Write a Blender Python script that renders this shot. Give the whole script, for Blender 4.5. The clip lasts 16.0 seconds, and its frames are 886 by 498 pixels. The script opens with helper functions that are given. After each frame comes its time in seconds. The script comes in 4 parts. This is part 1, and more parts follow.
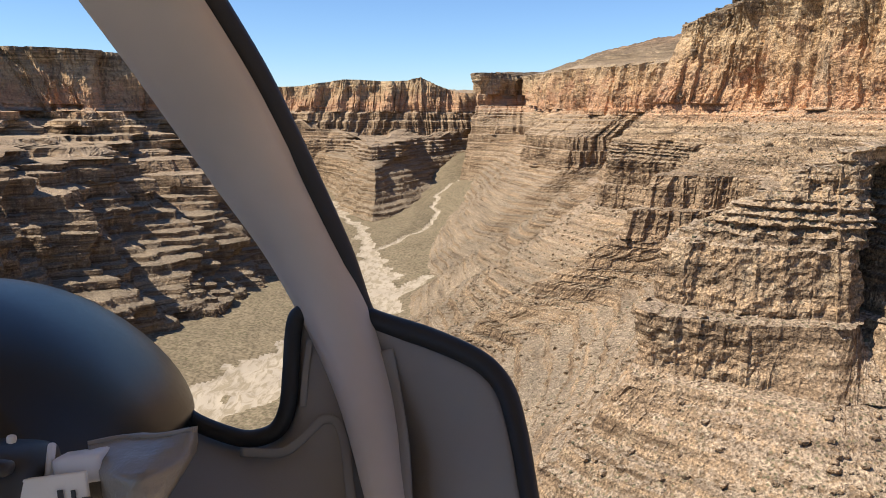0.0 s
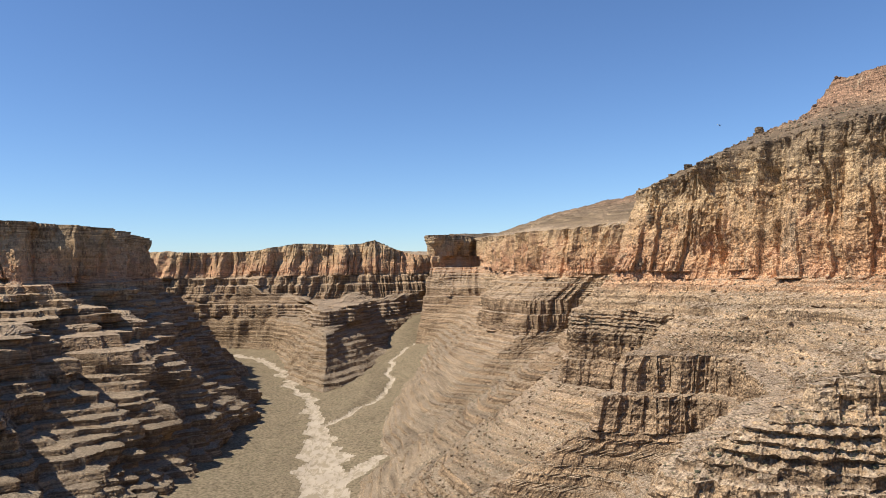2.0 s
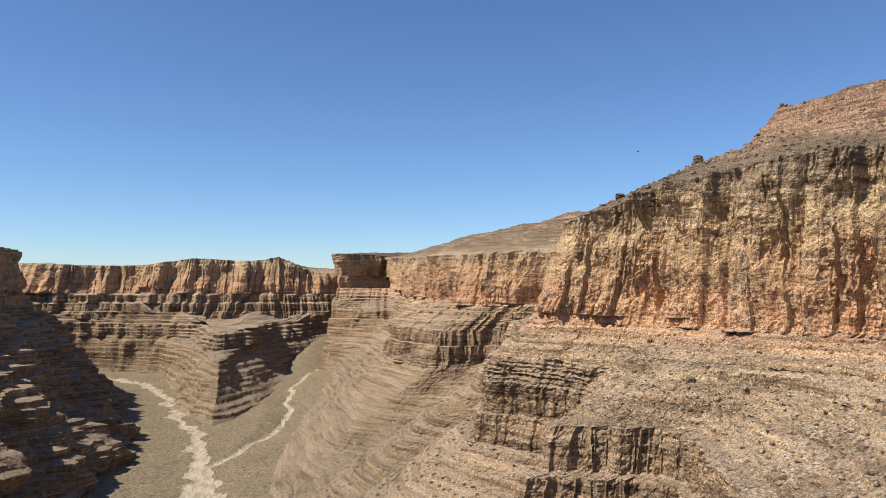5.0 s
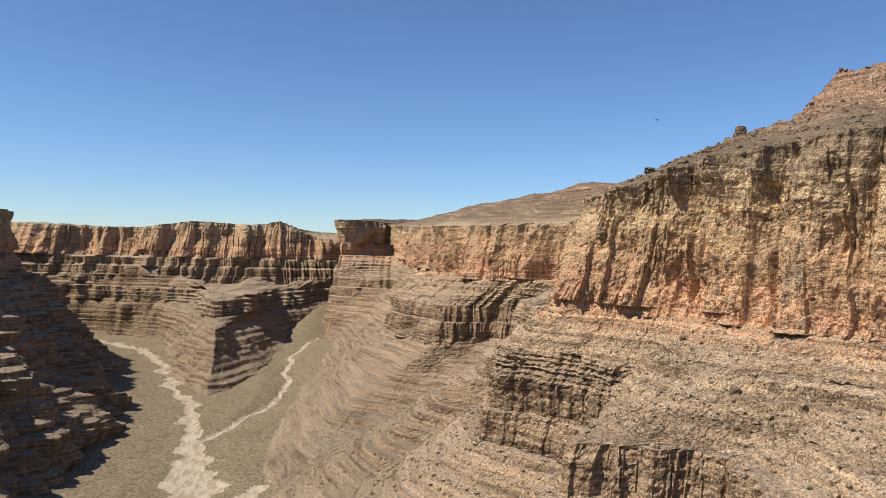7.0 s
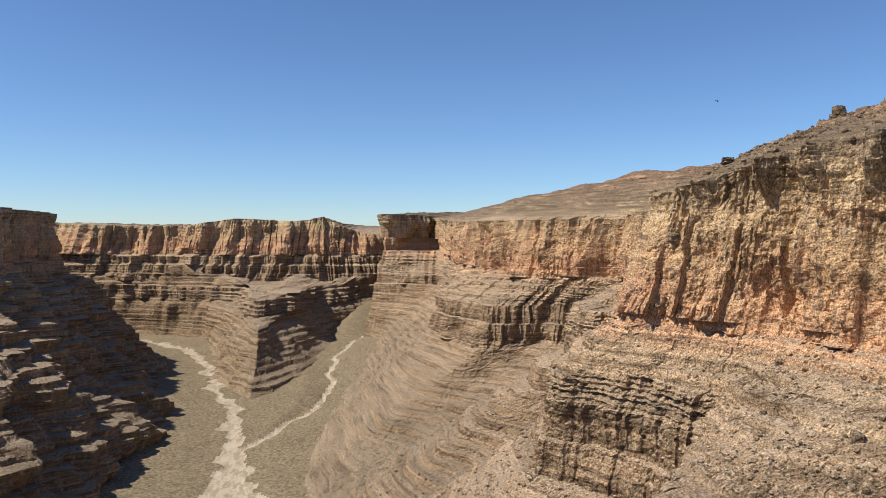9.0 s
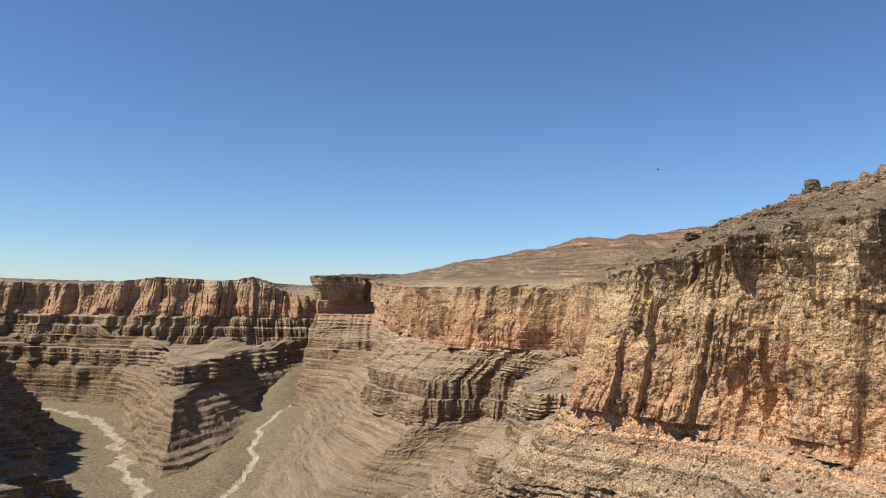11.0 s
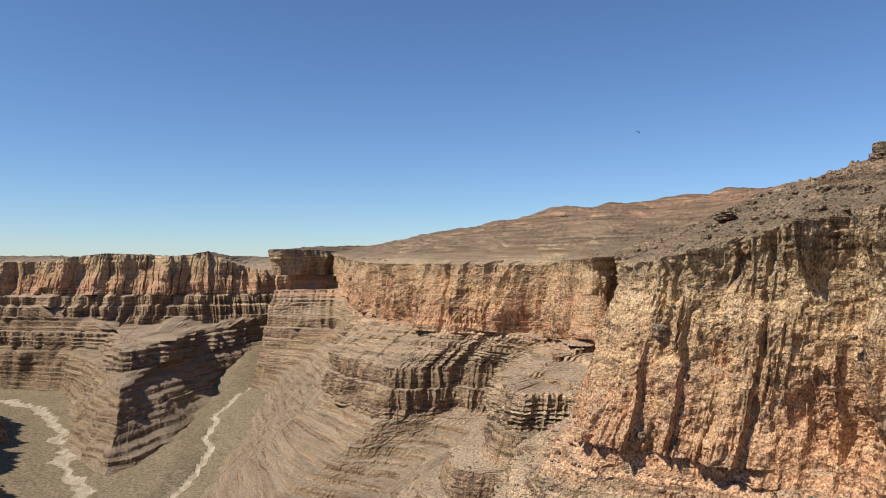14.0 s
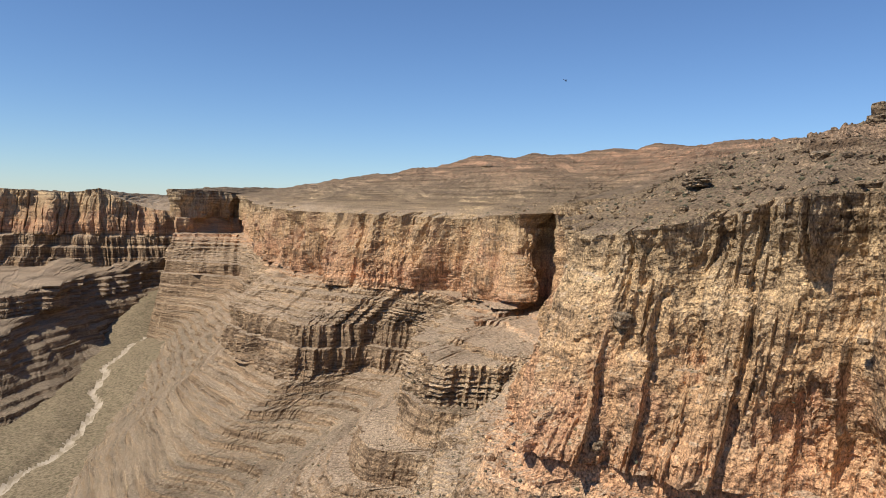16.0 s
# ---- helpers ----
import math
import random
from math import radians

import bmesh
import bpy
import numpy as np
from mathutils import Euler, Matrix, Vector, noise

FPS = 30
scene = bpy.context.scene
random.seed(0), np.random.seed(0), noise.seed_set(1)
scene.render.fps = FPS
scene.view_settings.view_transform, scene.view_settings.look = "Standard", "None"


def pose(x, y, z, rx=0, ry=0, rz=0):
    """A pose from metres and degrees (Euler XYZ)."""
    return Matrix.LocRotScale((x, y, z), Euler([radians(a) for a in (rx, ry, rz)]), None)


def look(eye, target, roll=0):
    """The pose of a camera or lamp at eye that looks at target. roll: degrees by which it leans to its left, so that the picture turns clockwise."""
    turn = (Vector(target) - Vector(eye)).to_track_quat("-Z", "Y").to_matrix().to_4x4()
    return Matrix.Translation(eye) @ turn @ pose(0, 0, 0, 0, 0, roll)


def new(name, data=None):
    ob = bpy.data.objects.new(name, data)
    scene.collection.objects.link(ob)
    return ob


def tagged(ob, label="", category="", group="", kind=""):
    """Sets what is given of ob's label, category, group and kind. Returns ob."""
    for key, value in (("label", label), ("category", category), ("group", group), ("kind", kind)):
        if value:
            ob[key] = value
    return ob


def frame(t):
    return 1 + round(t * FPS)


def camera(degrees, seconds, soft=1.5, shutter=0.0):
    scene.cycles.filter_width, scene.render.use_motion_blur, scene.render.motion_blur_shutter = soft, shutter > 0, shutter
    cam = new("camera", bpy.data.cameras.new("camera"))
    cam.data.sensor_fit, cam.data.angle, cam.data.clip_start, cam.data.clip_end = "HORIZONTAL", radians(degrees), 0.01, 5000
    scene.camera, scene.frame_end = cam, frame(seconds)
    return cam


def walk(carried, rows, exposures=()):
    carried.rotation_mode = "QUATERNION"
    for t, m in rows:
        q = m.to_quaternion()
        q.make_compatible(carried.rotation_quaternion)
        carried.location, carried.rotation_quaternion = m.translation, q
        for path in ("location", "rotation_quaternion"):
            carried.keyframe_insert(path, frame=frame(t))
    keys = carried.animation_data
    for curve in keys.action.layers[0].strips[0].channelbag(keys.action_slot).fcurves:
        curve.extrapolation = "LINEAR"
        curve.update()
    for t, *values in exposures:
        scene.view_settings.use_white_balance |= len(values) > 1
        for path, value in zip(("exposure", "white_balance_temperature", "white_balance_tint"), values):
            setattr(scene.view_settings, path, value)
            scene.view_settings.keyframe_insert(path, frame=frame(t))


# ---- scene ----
cam = camera(62.9, 16.0, soft=0.9)
METRES, EYE, TILT, LEAN, TURN = 600.0, 300.0, -11.0, 0.0, 0.0
ROWS = [
    (0, 0.00015, 0.00122, -6e-05, -0, 0, 0),
    (0.5, 0.00507, 0.03093, 0.01266, -1.86, 4.68, 0.39),
    (1, 0.01021, 0.06077, 0.02513, -1.67, 9.02, 0.7),
    (1.5, 0.01552, 0.09021, 0.03721, -2.08, 11.33, 1.33),
    (2, 0.02094, 0.11936, 0.049, -3.07, 12.28, 1.74),
    (2.5, 0.02643, 0.14826, 0.06054, -4.4, 12.7, 1.69),
    (3, 0.03196, 0.17699, 0.0719, -6.07, 12.95, 1.62),
    (3.5, 0.0375, 0.2056, 0.08313, -8.06, 13.14, 1.98),
    (4, 0.04304, 0.23413, 0.09427, -9.31, 13.42, 2.35),
    (6.5, 0.07019, 0.3764, 0.14971, -10.27, 11.56, 0.89),
    (7, 0.07552, 0.40487, 0.16088, -9.92, 10.51, 0.46),
    (7.5, 0.08081, 0.43336, 0.17208, -8.25, 9.71, 0.42),
    (8, 0.0861, 0.46187, 0.18333, -5.94, 8.89, 0.92),
    (10.5, 0.11285, 0.60433, 0.23981, -8.64, 13.12, 0.14),
    (11, 0.11836, 0.63276, 0.25103, -11.1, 14.3, 0.94),
    (11.5, 0.12397, 0.66117, 0.26216, -11.89, 14.71, 1.72),
    (12, 0.12967, 0.68954, 0.27318, -11.46, 14.68, 2.45),
    (12.5, 0.13549, 0.7179, 0.28405, -10.93, 14.28, 2.8),
    (13, 0.14143, 0.74623, 0.29474, -11.14, 13.51, 2.74),
    (13.5, 0.14748, 0.77457, 0.30521, -12.12, 12.64, 2.48),
    (14, 0.15366, 0.80293, 0.31543, -13.48, 11.51, 2.45),
    (14.5, 0.15995, 0.83135, 0.32535, -14.96, 9.78, 2.52),
    (15, 0.16635, 0.85985, 0.33494, -16.79, 7.77, 2.26),
    (15.5, 0.17284, 0.88848, 0.34416, -18.87, 6.63, 1.87),
    (16, 0.17941, 0.91731, 0.35296, -20.55, 6.83, 1.9),
]
walk(cam, [(t, pose(0, 0, EYE, TILT, LEAN, TURN) @ pose(METRES * x, METRES * y, METRES * z, 90 + pitch, roll, yaw)) for t, x, y, z, yaw, pitch, roll in ROWS],
     exposures=[(0.0, 0.82), (1.5, 0.70), (3.5, 0.63), (7.0, 0.54), (11.5, 0.48), (14.5, 0.42), (16.0, 0.42)])

# ---- light ----
SUN_AZ, SUN_EL = -103.0, 53.0          # degrees from north (y) towards east (x); height over the horizon
world = bpy.data.worlds.new("world")
scene.world = world
world.use_nodes = True
wn = world.node_tree.nodes
sky = wn.new("ShaderNodeTexSky")
sky.sky_type, sky.sun_disc = "NISHITA", False
sky.sun_elevation, sky.sun_rotation = radians(SUN_EL), radians(SUN_AZ)
sky.altitude, sky.air_density, sky.dust_density, sky.ozone_density = 1200.0, 1.0, 0.1, 3.0
wn["Background"].inputs["Strength"].default_value = 0.075
tint = wn.new("ShaderNodeMix")
tint.data_type, tint.blend_type = "RGBA", "MULTIPLY"
tint.inputs[0].default_value, tint.inputs[7].default_value = 1.0, (0.80, 0.965, 1.18, 1)
world.node_tree.links.new(sky.outputs[0], tint.inputs[6])
world.node_tree.links.new(tint.outputs[2], wn["Background"].inputs["Color"])
sun = new("sun", bpy.data.lights.new("sun", "SUN"))
sun.data.energy, sun.data.angle, sun.data.color = 4.3, radians(0.53), (1.0, 0.93, 0.82)
sd = Vector((math.sin(radians(SUN_AZ)) * math.cos(radians(SUN_EL)), math.cos(radians(SUN_AZ)) * math.cos(radians(SUN_EL)), math.sin(radians(SUN_EL))))
sun.matrix_world = look(sd * 900 + Vector((0, 500, 300)), (0, 500, 300))


# ---- materials ----
class Mat:
    """A node material with a few short-hands."""

    def __init__(self, name, rough=0.9, metal=0.0):
        self.m = bpy.data.materials.new(name)
        self.m.use_nodes = True
        self.t = self.m.node_tree
        self.b = self.t.nodes["Principled BSDF"]
        self.b.inputs["Roughness"].default_value = rough
        self.b.inputs["Metallic"].default_value = metal

    def put(self, socket, value):
        if isinstance(value, bpy.types.NodeSocket):
            self.t.links.new(value, socket)
        else:
            socket.default_value = value

    def pos(self, sx=1.0, sy=1.0, sz=1.0):
        g = self.t.nodes.new("ShaderNodeTexCoord")
        n = self.t.nodes.new("ShaderNodeMapping")
        self.t.links.new(g.outputs["Object"], n.inputs[0])
        n.inputs["Scale"].default_value = (sx, sy, sz)
        return n.outputs[0]

    def noise(self, vec, detail=4.0, rough=0.55, dist=0.0):
        n = self.t.nodes.new("ShaderNodeTexNoise")
        self.put(n.inputs["Vector"], vec)
        n.inputs["Scale"].default_value, n.inputs["Detail"].default_value = 1.0, detail
        n.inputs["Roughness"].default_value, n.inputs["Distortion"].default_value = rough, dist
        return n.outputs["Fac"]

    def cells(self, vec, feature="F1", rand=1.0):
        n = self.t.nodes.new("ShaderNodeTexVoronoi")
        n.feature = feature
        self.put(n.inputs["Vector"], vec)
        n.inputs["Scale"].default_value, n.inputs["Randomness"].default_value = 1.0, rand
        return n

    def math(self, op, a, b=0.0, c=0.0):
        n = self.t.nodes.new("ShaderNodeMath")
        n.operation = op
        for i, v in enumerate((a, b, c)):
            self.put(n.inputs[i], v)
        return n.outputs[0]

    def span(self, v, a, b, c=0.0, d=1.0):
        n = self.t.nodes.new("ShaderNodeMapRange")
        for i, x in enumerate((v, a, b, c, d)):
            self.put(n.inputs[i], x)
        return n.outputs[0]

    def ramp(self, v, stops):
        n = self.t.nodes.new("ShaderNodeValToRGB")
        e = n.color_ramp.elements
        while len(e) < len(stops):
            e.new(0.5)
        for el, (p, c) in zip(e, stops):
            el.position, el.color = p, (*c, 1)
        self.put(n.inputs[0], v)
        return n.outputs[0]

    def mix(self, fac, a, b, kind="MIX"):
        n = self.t.nodes.new("ShaderNodeMix")
        n.data_type, n.blend_type = "RGBA", kind
        self.put(n.inputs[0], fac)
        for s, v in ((n.inputs[6], a), (n.inputs[7], b)):
            self.put(s, (*v, 1) if isinstance(v, tuple) else v)
        return n.outputs[2]

    def normal_z(self):
        g = self.t.nodes.new("ShaderNodeNewGeometry")
        s = self.t.nodes.new("ShaderNodeSeparateXYZ")
        self.t.links.new(g.outputs["Normal"], s.inputs[0])
        return s.outputs[2]

    def height(self):
        g = self.t.nodes.new("ShaderNodeTexCoord")
        s = self.t.nodes.new("ShaderNodeSeparateXYZ")
        self.t.links.new(g.outputs["Object"], s.inputs[0])
        return s.outputs[2]

    def bump(self, h, dist, strength=1.0, after=None):
        n = self.t.nodes.new("ShaderNodeBump")
        n.inputs["Strength"].default_value, n.inputs["Distance"].default_value = strength, dist
        self.put(n.inputs["Height"], h)
        if after is not None:
            self.t.links.new(after, n.inputs["Normal"])
        return n.outputs[0]

    def done(self, color, normal=None):
        self.put(self.b.inputs["Base Color"], (*color, 1) if isinstance(color, tuple) else color)
        if normal is not None:
            self.put(self.b.inputs["Normal"], normal)
        return self.m


def rock_material():
    k = Mat("canyon_rock", 0.95)
    k.b.inputs["Specular IOR Level"].default_value = 0.12
    z = k.height()
    warp = k.noise(k.pos(0.012, 0.012, 0.012), 4)
    zz = k.math("ADD", z, k.span(warp, 0, 1, -14, 14))
    beds = k.ramp(k.span(zz, -30, 490), [
        (0.00, (0.215, 0.157, 0.102)), (0.20, (0.225, 0.16, 0.102)), (0.38, (0.275, 0.19, 0.118)), (0.42, (0.275, 0.19, 0.12)),
        (0.54, (0.31, 0.218, 0.136)), (0.60, (0.40, 0.285, 0.178)), (0.635, (0.54, 0.305, 0.172)), (0.70, (0.50, 0.31, 0.168)),
        (0.78, (0.485, 0.335, 0.188)), (0.82, (0.44, 0.32, 0.19)), (0.87, (0.235, 0.175, 0.118)), (0.97, (0.30, 0.182, 0.12))])
    thin = k.noise(k.pos(0.012, 0.012, 0.36), 3, 0.55)
    broad = k.noise(k.pos(0.004, 0.004, 0.11), 3)
    nz = k.normal_z()
    steep = k.span(nz, 0.66, 0.34)
    col = k.mix(1.0, beds, k.ramp(thin, [(0.36, (0.45, 0.43, 0.41)), (0.46, (0.88, 0.87, 0.86)), (0.54, (1.08, 1.08, 1.07)), (0.64, (1.42, 1.40, 1.35))]), "MULTIPLY")
    calm = k.math("MULTIPLY", k.span(zz, 296, 312), k.span(zz, 398, 384))
    col = k.mix(k.math("MULTIPLY", calm, 0.7), col, beds)
    col = k.mix(1.0, col, k.ramp(broad, [(0.35, (0.78, 0.77, 0.76)), (0.65, (1.15, 1.14, 1.12))]), "MULTIPLY")
    # dark varnish running down the steep faces, and broken faces of fresh stone
    streak = k.noise(k.pos(0.20, 0.20, 0.009), 3, 0.55, 0.5)
    blotch = k.noise(k.pos(0.028, 0.028, 0.014), 4)
    varnish = k.math("MULTIPLY", k.math("MULTIPLY", k.span(streak, 0.48, 0.62), k.span(blotch, 0.35, 0.54)), steep)
    col = k.mix(k.math("MULTIPLY", varnish, 0.6), col, (0.14, 0.095, 0.064))
    fresh = k.math("MULTIPLY", k.span(k.noise(k.pos(0.022, 0.022, 0.026), 5, 0.6), 0.49, 0.60), steep)
    fresh = k.math("MULTIPLY", fresh, k.math("MULTIPLY", k.span(z, 285, 305), k.span(z, 395, 345)))
    col = k.mix(k.math("MULTIPLY", fresh, 0.8), col, (0.54, 0.30, 0.175))
    pale = k.math("MULTIPLY", k.span(k.noise(k.pos(0.09, 0.09, 0.05), 3, 0.6), 0.54, 0.68), steep)
    col = k.mix(k.math("MULTIPLY", pale, 0.6), col, (0.47, 0.355, 0.23))
    # rubble and dust on the gentler faces
    grit = k.noise(k.pos(0.36, 0.36, 0.36), 2, 0.6)
    patch = k.noise(k.pos(0.02, 0.02, 0.02), 5, 0.6)
    dust = k.mix(patch, (0.285, 0.215, 0.155), (0.405, 0.318, 0.232))
    dust = k.mix(1.0, dust, k.ramp(grit, [(0.36, (0.48, 0.46, 0.44)), (0.46, (0.92, 0.92, 0.92)), (0.56, (1.05, 1.05, 1.04)), (0.66, (1.28, 1.26, 1.22))]), "MULTIPLY")
    # the beds show through the thin rubble of the lower slopes
    band = k.noise(k.pos(0.006, 0.006, 0.15), 3, 0.6)
    bare = k.math("MULTIPLY", k.span(k.noise(k.pos(0.011, 0.011, 0.02), 3), 0.40, 0.56), k.span(zz, 330, 290))
    dust = k.mix(bare, dust, k.mix(1.0, dust, k.ramp(band, [(0.38, (0.60, 0.57, 0.55)), (0.48, (0.95, 0.94, 0.93)), (0.54, (1.05, 1.04, 1.02)), (0.62, (1.22, 1.2, 1.16))]), "MULTIPLY"))
    dust = k.mix(k.span(zz, 384, 402), dust, k.mix(1.0, dust, (0.44, 0.41, 0.39), "MULTIPLY"))
    dust = k.mix(k.span(zz, 185, 120), dust, k.mix(1.0, dust, (0.76, 0.785, 0.79), "MULTIPLY"))
    flat = k.span(k.math("ADD", nz, k.span(grit, 0.3, 0.7, -0.22, 0.22)), 0.60, 0.86)
    col = k.mix(k.math("MULTIPLY", flat, 0.8), col, dust)
    # loose stones and low scrub, too small to be modelled one by one
    c = k.cells(k.pos(0.42, 0.42, 0.42))
    spots = k.math("MULTIPLY", k.span(c.outputs["Distance"], 0.35, 0.20), k.span(nz, 0.50, 0.70))
    spots = k.math("MULTIPLY", spots, k.span(k.noise(k.pos(0.03, 0.03, 0.03), 3), 0.34, 0.52))
    col = k.mix(k.math("MULTIPLY", spots, 0.82), col, (0.13, 0.115, 0.065))
    joint = k.cells(k.pos(0.20, 0.20, 0.07), "DISTANCE_TO_EDGE")
    gap = k.math("MULTIPLY", k.span(joint.outputs["Distance"], 0.06, 0.01), k.math("MULTIPLY", steep, k.span(streak, 0.40, 0.55)))
    col = k.mix(k.math("MULTIPLY", gap, 0.65), col, (0.09, 0.064, 0.045))
    # fine rubble, chips and hair cracks
    speck = k.noise(k.pos(0.95, 0.95, 0.80), 3, 0.65)
    col = k.mix(1.0, col, k.ramp(speck, [(0.34, (0.40, 0.39, 0.38)), (0.45, (0.90, 0.90, 0.90)), (0.55, (1.10, 1.10, 1.09)), (0.66, (1.72, 1.69, 1.62))]), "MULTIPLY")
    crack = k.cells(k.pos(0.48, 0.48, 0.26), "DISTANCE_TO_EDGE")
    split = k.math("MULTIPLY", k.span(crack.outputs["Distance"], 0.07, 0.015), k.math("MULTIPLY", steep, k.span(blotch, 0.40, 0.58)))
    col = k.mix(k.math("MULTIPLY", split, 0.4), col, (0.09, 0.064, 0.045))
    hair = k.noise(k.pos(0.62, 0.62, 0.05), 2, 0.6, 0.3)
    col = k.mix(k.math("MULTIPLY", k.math("MULTIPLY", k.span(hair, 0.55, 0.66), steep), 0.42), col, (0.11, 0.077, 0.052))
    n1 = k.bump(k.noise(k.pos(0.24, 0.24, 0.40), 2, 0.6), 3.0, 0.7)
    n2 = k.bump(grit, 1.6, 0.7, n1)
    n3 = k.bump(speck, 1.0, 1.0, n2)
    return k.done(col, n3)


def floor_material():
    k = Mat("valley_gravel", 0.95)
    k.b.inputs["Specular IOR Level"].default_value = 0.1
    a = k.noise(k.pos(0.012, 0.012, 0.012), 5, 0.6)
    g = k.noise(k.pos(0.20, 0.20, 0.20), 3, 0.6)
    col = k.mix(a, (0.155, 0.122, 0.08), (0.235, 0.185, 0.122))
    col = k.mix(1.0, col, k.ramp(g, [(0.36, (0.6, 0.59, 0.56)), (0.64, (1.28, 1.28, 1.25))]), "MULTIPLY")
    c = k.cells(k.pos(0.22, 0.22, 0.22))
    spots = k.math("MULTIPLY", k.span(c.outputs["Distance"], 0.42, 0.22), k.span(k.noise(k.pos(0.02, 0.02, 0.02), 3), 0.35, 0.6))
    col = k.mix(k.math("MULTIPLY", spots, 0.7), col, (0.11, 0.105, 0.055))
    return k.done(col, k.bump(g, 1.0, 0.7))


def wash_material():
    k = Mat("pale_wash_gravel", 0.95)
    k.b.inputs["Specular IOR Level"].default_value = 0.1
    a = k.noise(k.pos(0.02, 0.02, 0.02), 5, 0.6)
    g = k.noise(k.pos(0.10, 0.035, 0.1), 4, 0.65, 0.8)
    col = k.mix(a, (0.33, 0.27, 0.20), (0.45, 0.38, 0.29))
    col = k.mix(k.math("MULTIPLY", k.span(g, 0.46, 0.58), 0.8), col, (0.25, 0.20, 0.13))
    return k.done(col, k.bump(g, 1.0, 0.8))


ROCK, GRAVEL, WASH = rock_material(), floor_material(), wash_material()

# ---- noise on arrays ----
RNG = np.random.RandomState(7)
PERM = np.tile(RNG.permutation(256), 2)
GRAD = RNG.normal(size=(256, 3))
GRAD = (GRAD / np.linalg.norm(GRAD, axis=1)[:, None]).astype(np.float32)
GX, GY, GZ = (np.ascontiguousarray(GRAD[:, i]) for i in range(3))
P32 = PERM.astype(np.int32)


def perlin(x, y, z):
    """Gradient noise, about -1 to 1, on arrays."""
    x, y, z = np.broadcast_arrays(x, y, z)
    xi, yi, zi = (np.floor(v).astype(np.int32) for v in (x, y, z))
    xf, yf, zf = ((a - b).astype(np.float32) for a, b in ((x, xi), (y, yi), (z, zi)))
    u, v, w = (f * f * f * (f * (f * 6 - 15) + 10) for f in (xf, yf, zf))
    out = 0.0
    xi, yi, zi = xi & 255, yi & 255, zi & 255
    for i in (0, 1):
        px = P32[(xi + i) & 255] + yi
        cu = u if i else 1 - u
        for j in (0, 1):
            pxy = P32[(px + j) & 255] + zi
            cuv = cu * (v if j else 1 - v)
            for k in (0, 1):
                h = P32[(pxy + k) & 255]
                d = GX[h] * (xf - i) + GY[h] * (yf - j) + GZ[h] * (zf - k)
                out = out + d * (cuv * (w if k else 1 - w))
    return out * 1.7


def fbm(x, y, z, octaves=3, gain=0.5):
    out, a = 0.0, 1.0
    for o in range(octaves):
        out = out + a * perlin(x * 2 ** o + 17.3 * o, y * 2 ** o - 9.1 * o, z * 2 ** o + 5.7 * o)
        a *= gain
    return out


def blocks(x, y, z, a, b):
    """A value from 0 to 1 for each of many blocks a wide and b high, with uneven joints."""
    wx, wy = x + 0.45 * a * perlin(x / a / 1.7, y / a / 1.7, z / b / 3), y + 0.45 * a * perlin(x / a / 1.7 + 40, y / a / 1.7, z / b / 3)
    i, j, k = (np.floor(v).astype(np.int64) & 255 for v in (wx / a, wy / a, z / b))
    return PERM[PERM[PERM[i] + j] + k] / 255.0


def smooth(a, b, v):
    t = np.clip((v - a) / (b - a), 0, 1)
    return t * t * (3 - 2 * t)


def spline(points, u, taut=False):
    """A Catmull-Rom curve through the stations, at the station numbers u; taut: no loop where a short gap follows a long one."""
    p = np.array(points, float)
    p = np.vstack([2 * p[0] - p[1], p, 2 * p[-1] - p[-2]])
    i = np.clip(np.floor(u).astype(int), 0, len(points) - 2)
    f = (u - i)[:, None]
    a, b, c, d = p[i], p[i + 1], p[i + 2], p[i + 3]
    if taut:
        gap = np.linalg.norm(c - b, axis=1)[:, None]
        m0, m1 = (c - a) * 0.45, (d - b) * 0.45
        m0 *= np.minimum(1, 1.5 * gap / (np.linalg.norm(m0, axis=1)[:, None] + 1e-6))
        m1 *= np.minimum(1, 1.5 * gap / (np.linalg.norm(m1, axis=1)[:, None] + 1e-6))
        return hermite(c - m0, b, c, b + m1, f, 1.0)
    return hermite(a, b, c, d, f, 0.45)


def hermite(a, b, c, d, f, s):
    m0, m1 = (c - a) * s, (d - b) * s
    f2, f3 = f * f, f * f * f
    return (2 * f3 - 3 * f2 + 1) * b + (f3 - 2 * f2 + f) * m0 + (3 * f2 - 2 * f3) * c + (f3 - f2) * m1


def sheet_mesh(name, grid, material, keep=None, soft=True):
    """One mesh from a grid of places (rows, columns, 3); keep: which of its squares."""
    r, c = grid.shape[:2]
    n = np.arange(r * c).reshape(r, c)
    quads = np.stack([n[:-1, :-1], n[:-1, 1:], n[1:, 1:], n[1:, :-1]], -1)
    quads = quads[keep] if keep is not None else quads.reshape(-1, 4)
    used = np.unique(quads)
    back = np.zeros(r * c, np.int64)
    back[used] = np.arange(len(used))
    quads, verts = back[quads], grid.reshape(-1, 3)[used]
    me = bpy.data.meshes.new(name)
    me.vertices.add(len(verts))
    me.vertices.foreach_set("co", verts.astype(np.float32).ravel())
    me.loops.add(quads.size)
    me.loops.foreach_set("vertex_index", quads.astype(np.int32).ravel())
    me.polygons.add(len(quads))
    me.polygons.foreach_set("loop_start", np.arange(0, quads.size, 4, dtype=np.int32))
    me.polygons.foreach_set("use_smooth", np.full(len(quads), soft))
    me.update(calc_edges=True)
    me.materials.append(material)
    return new(name, me)


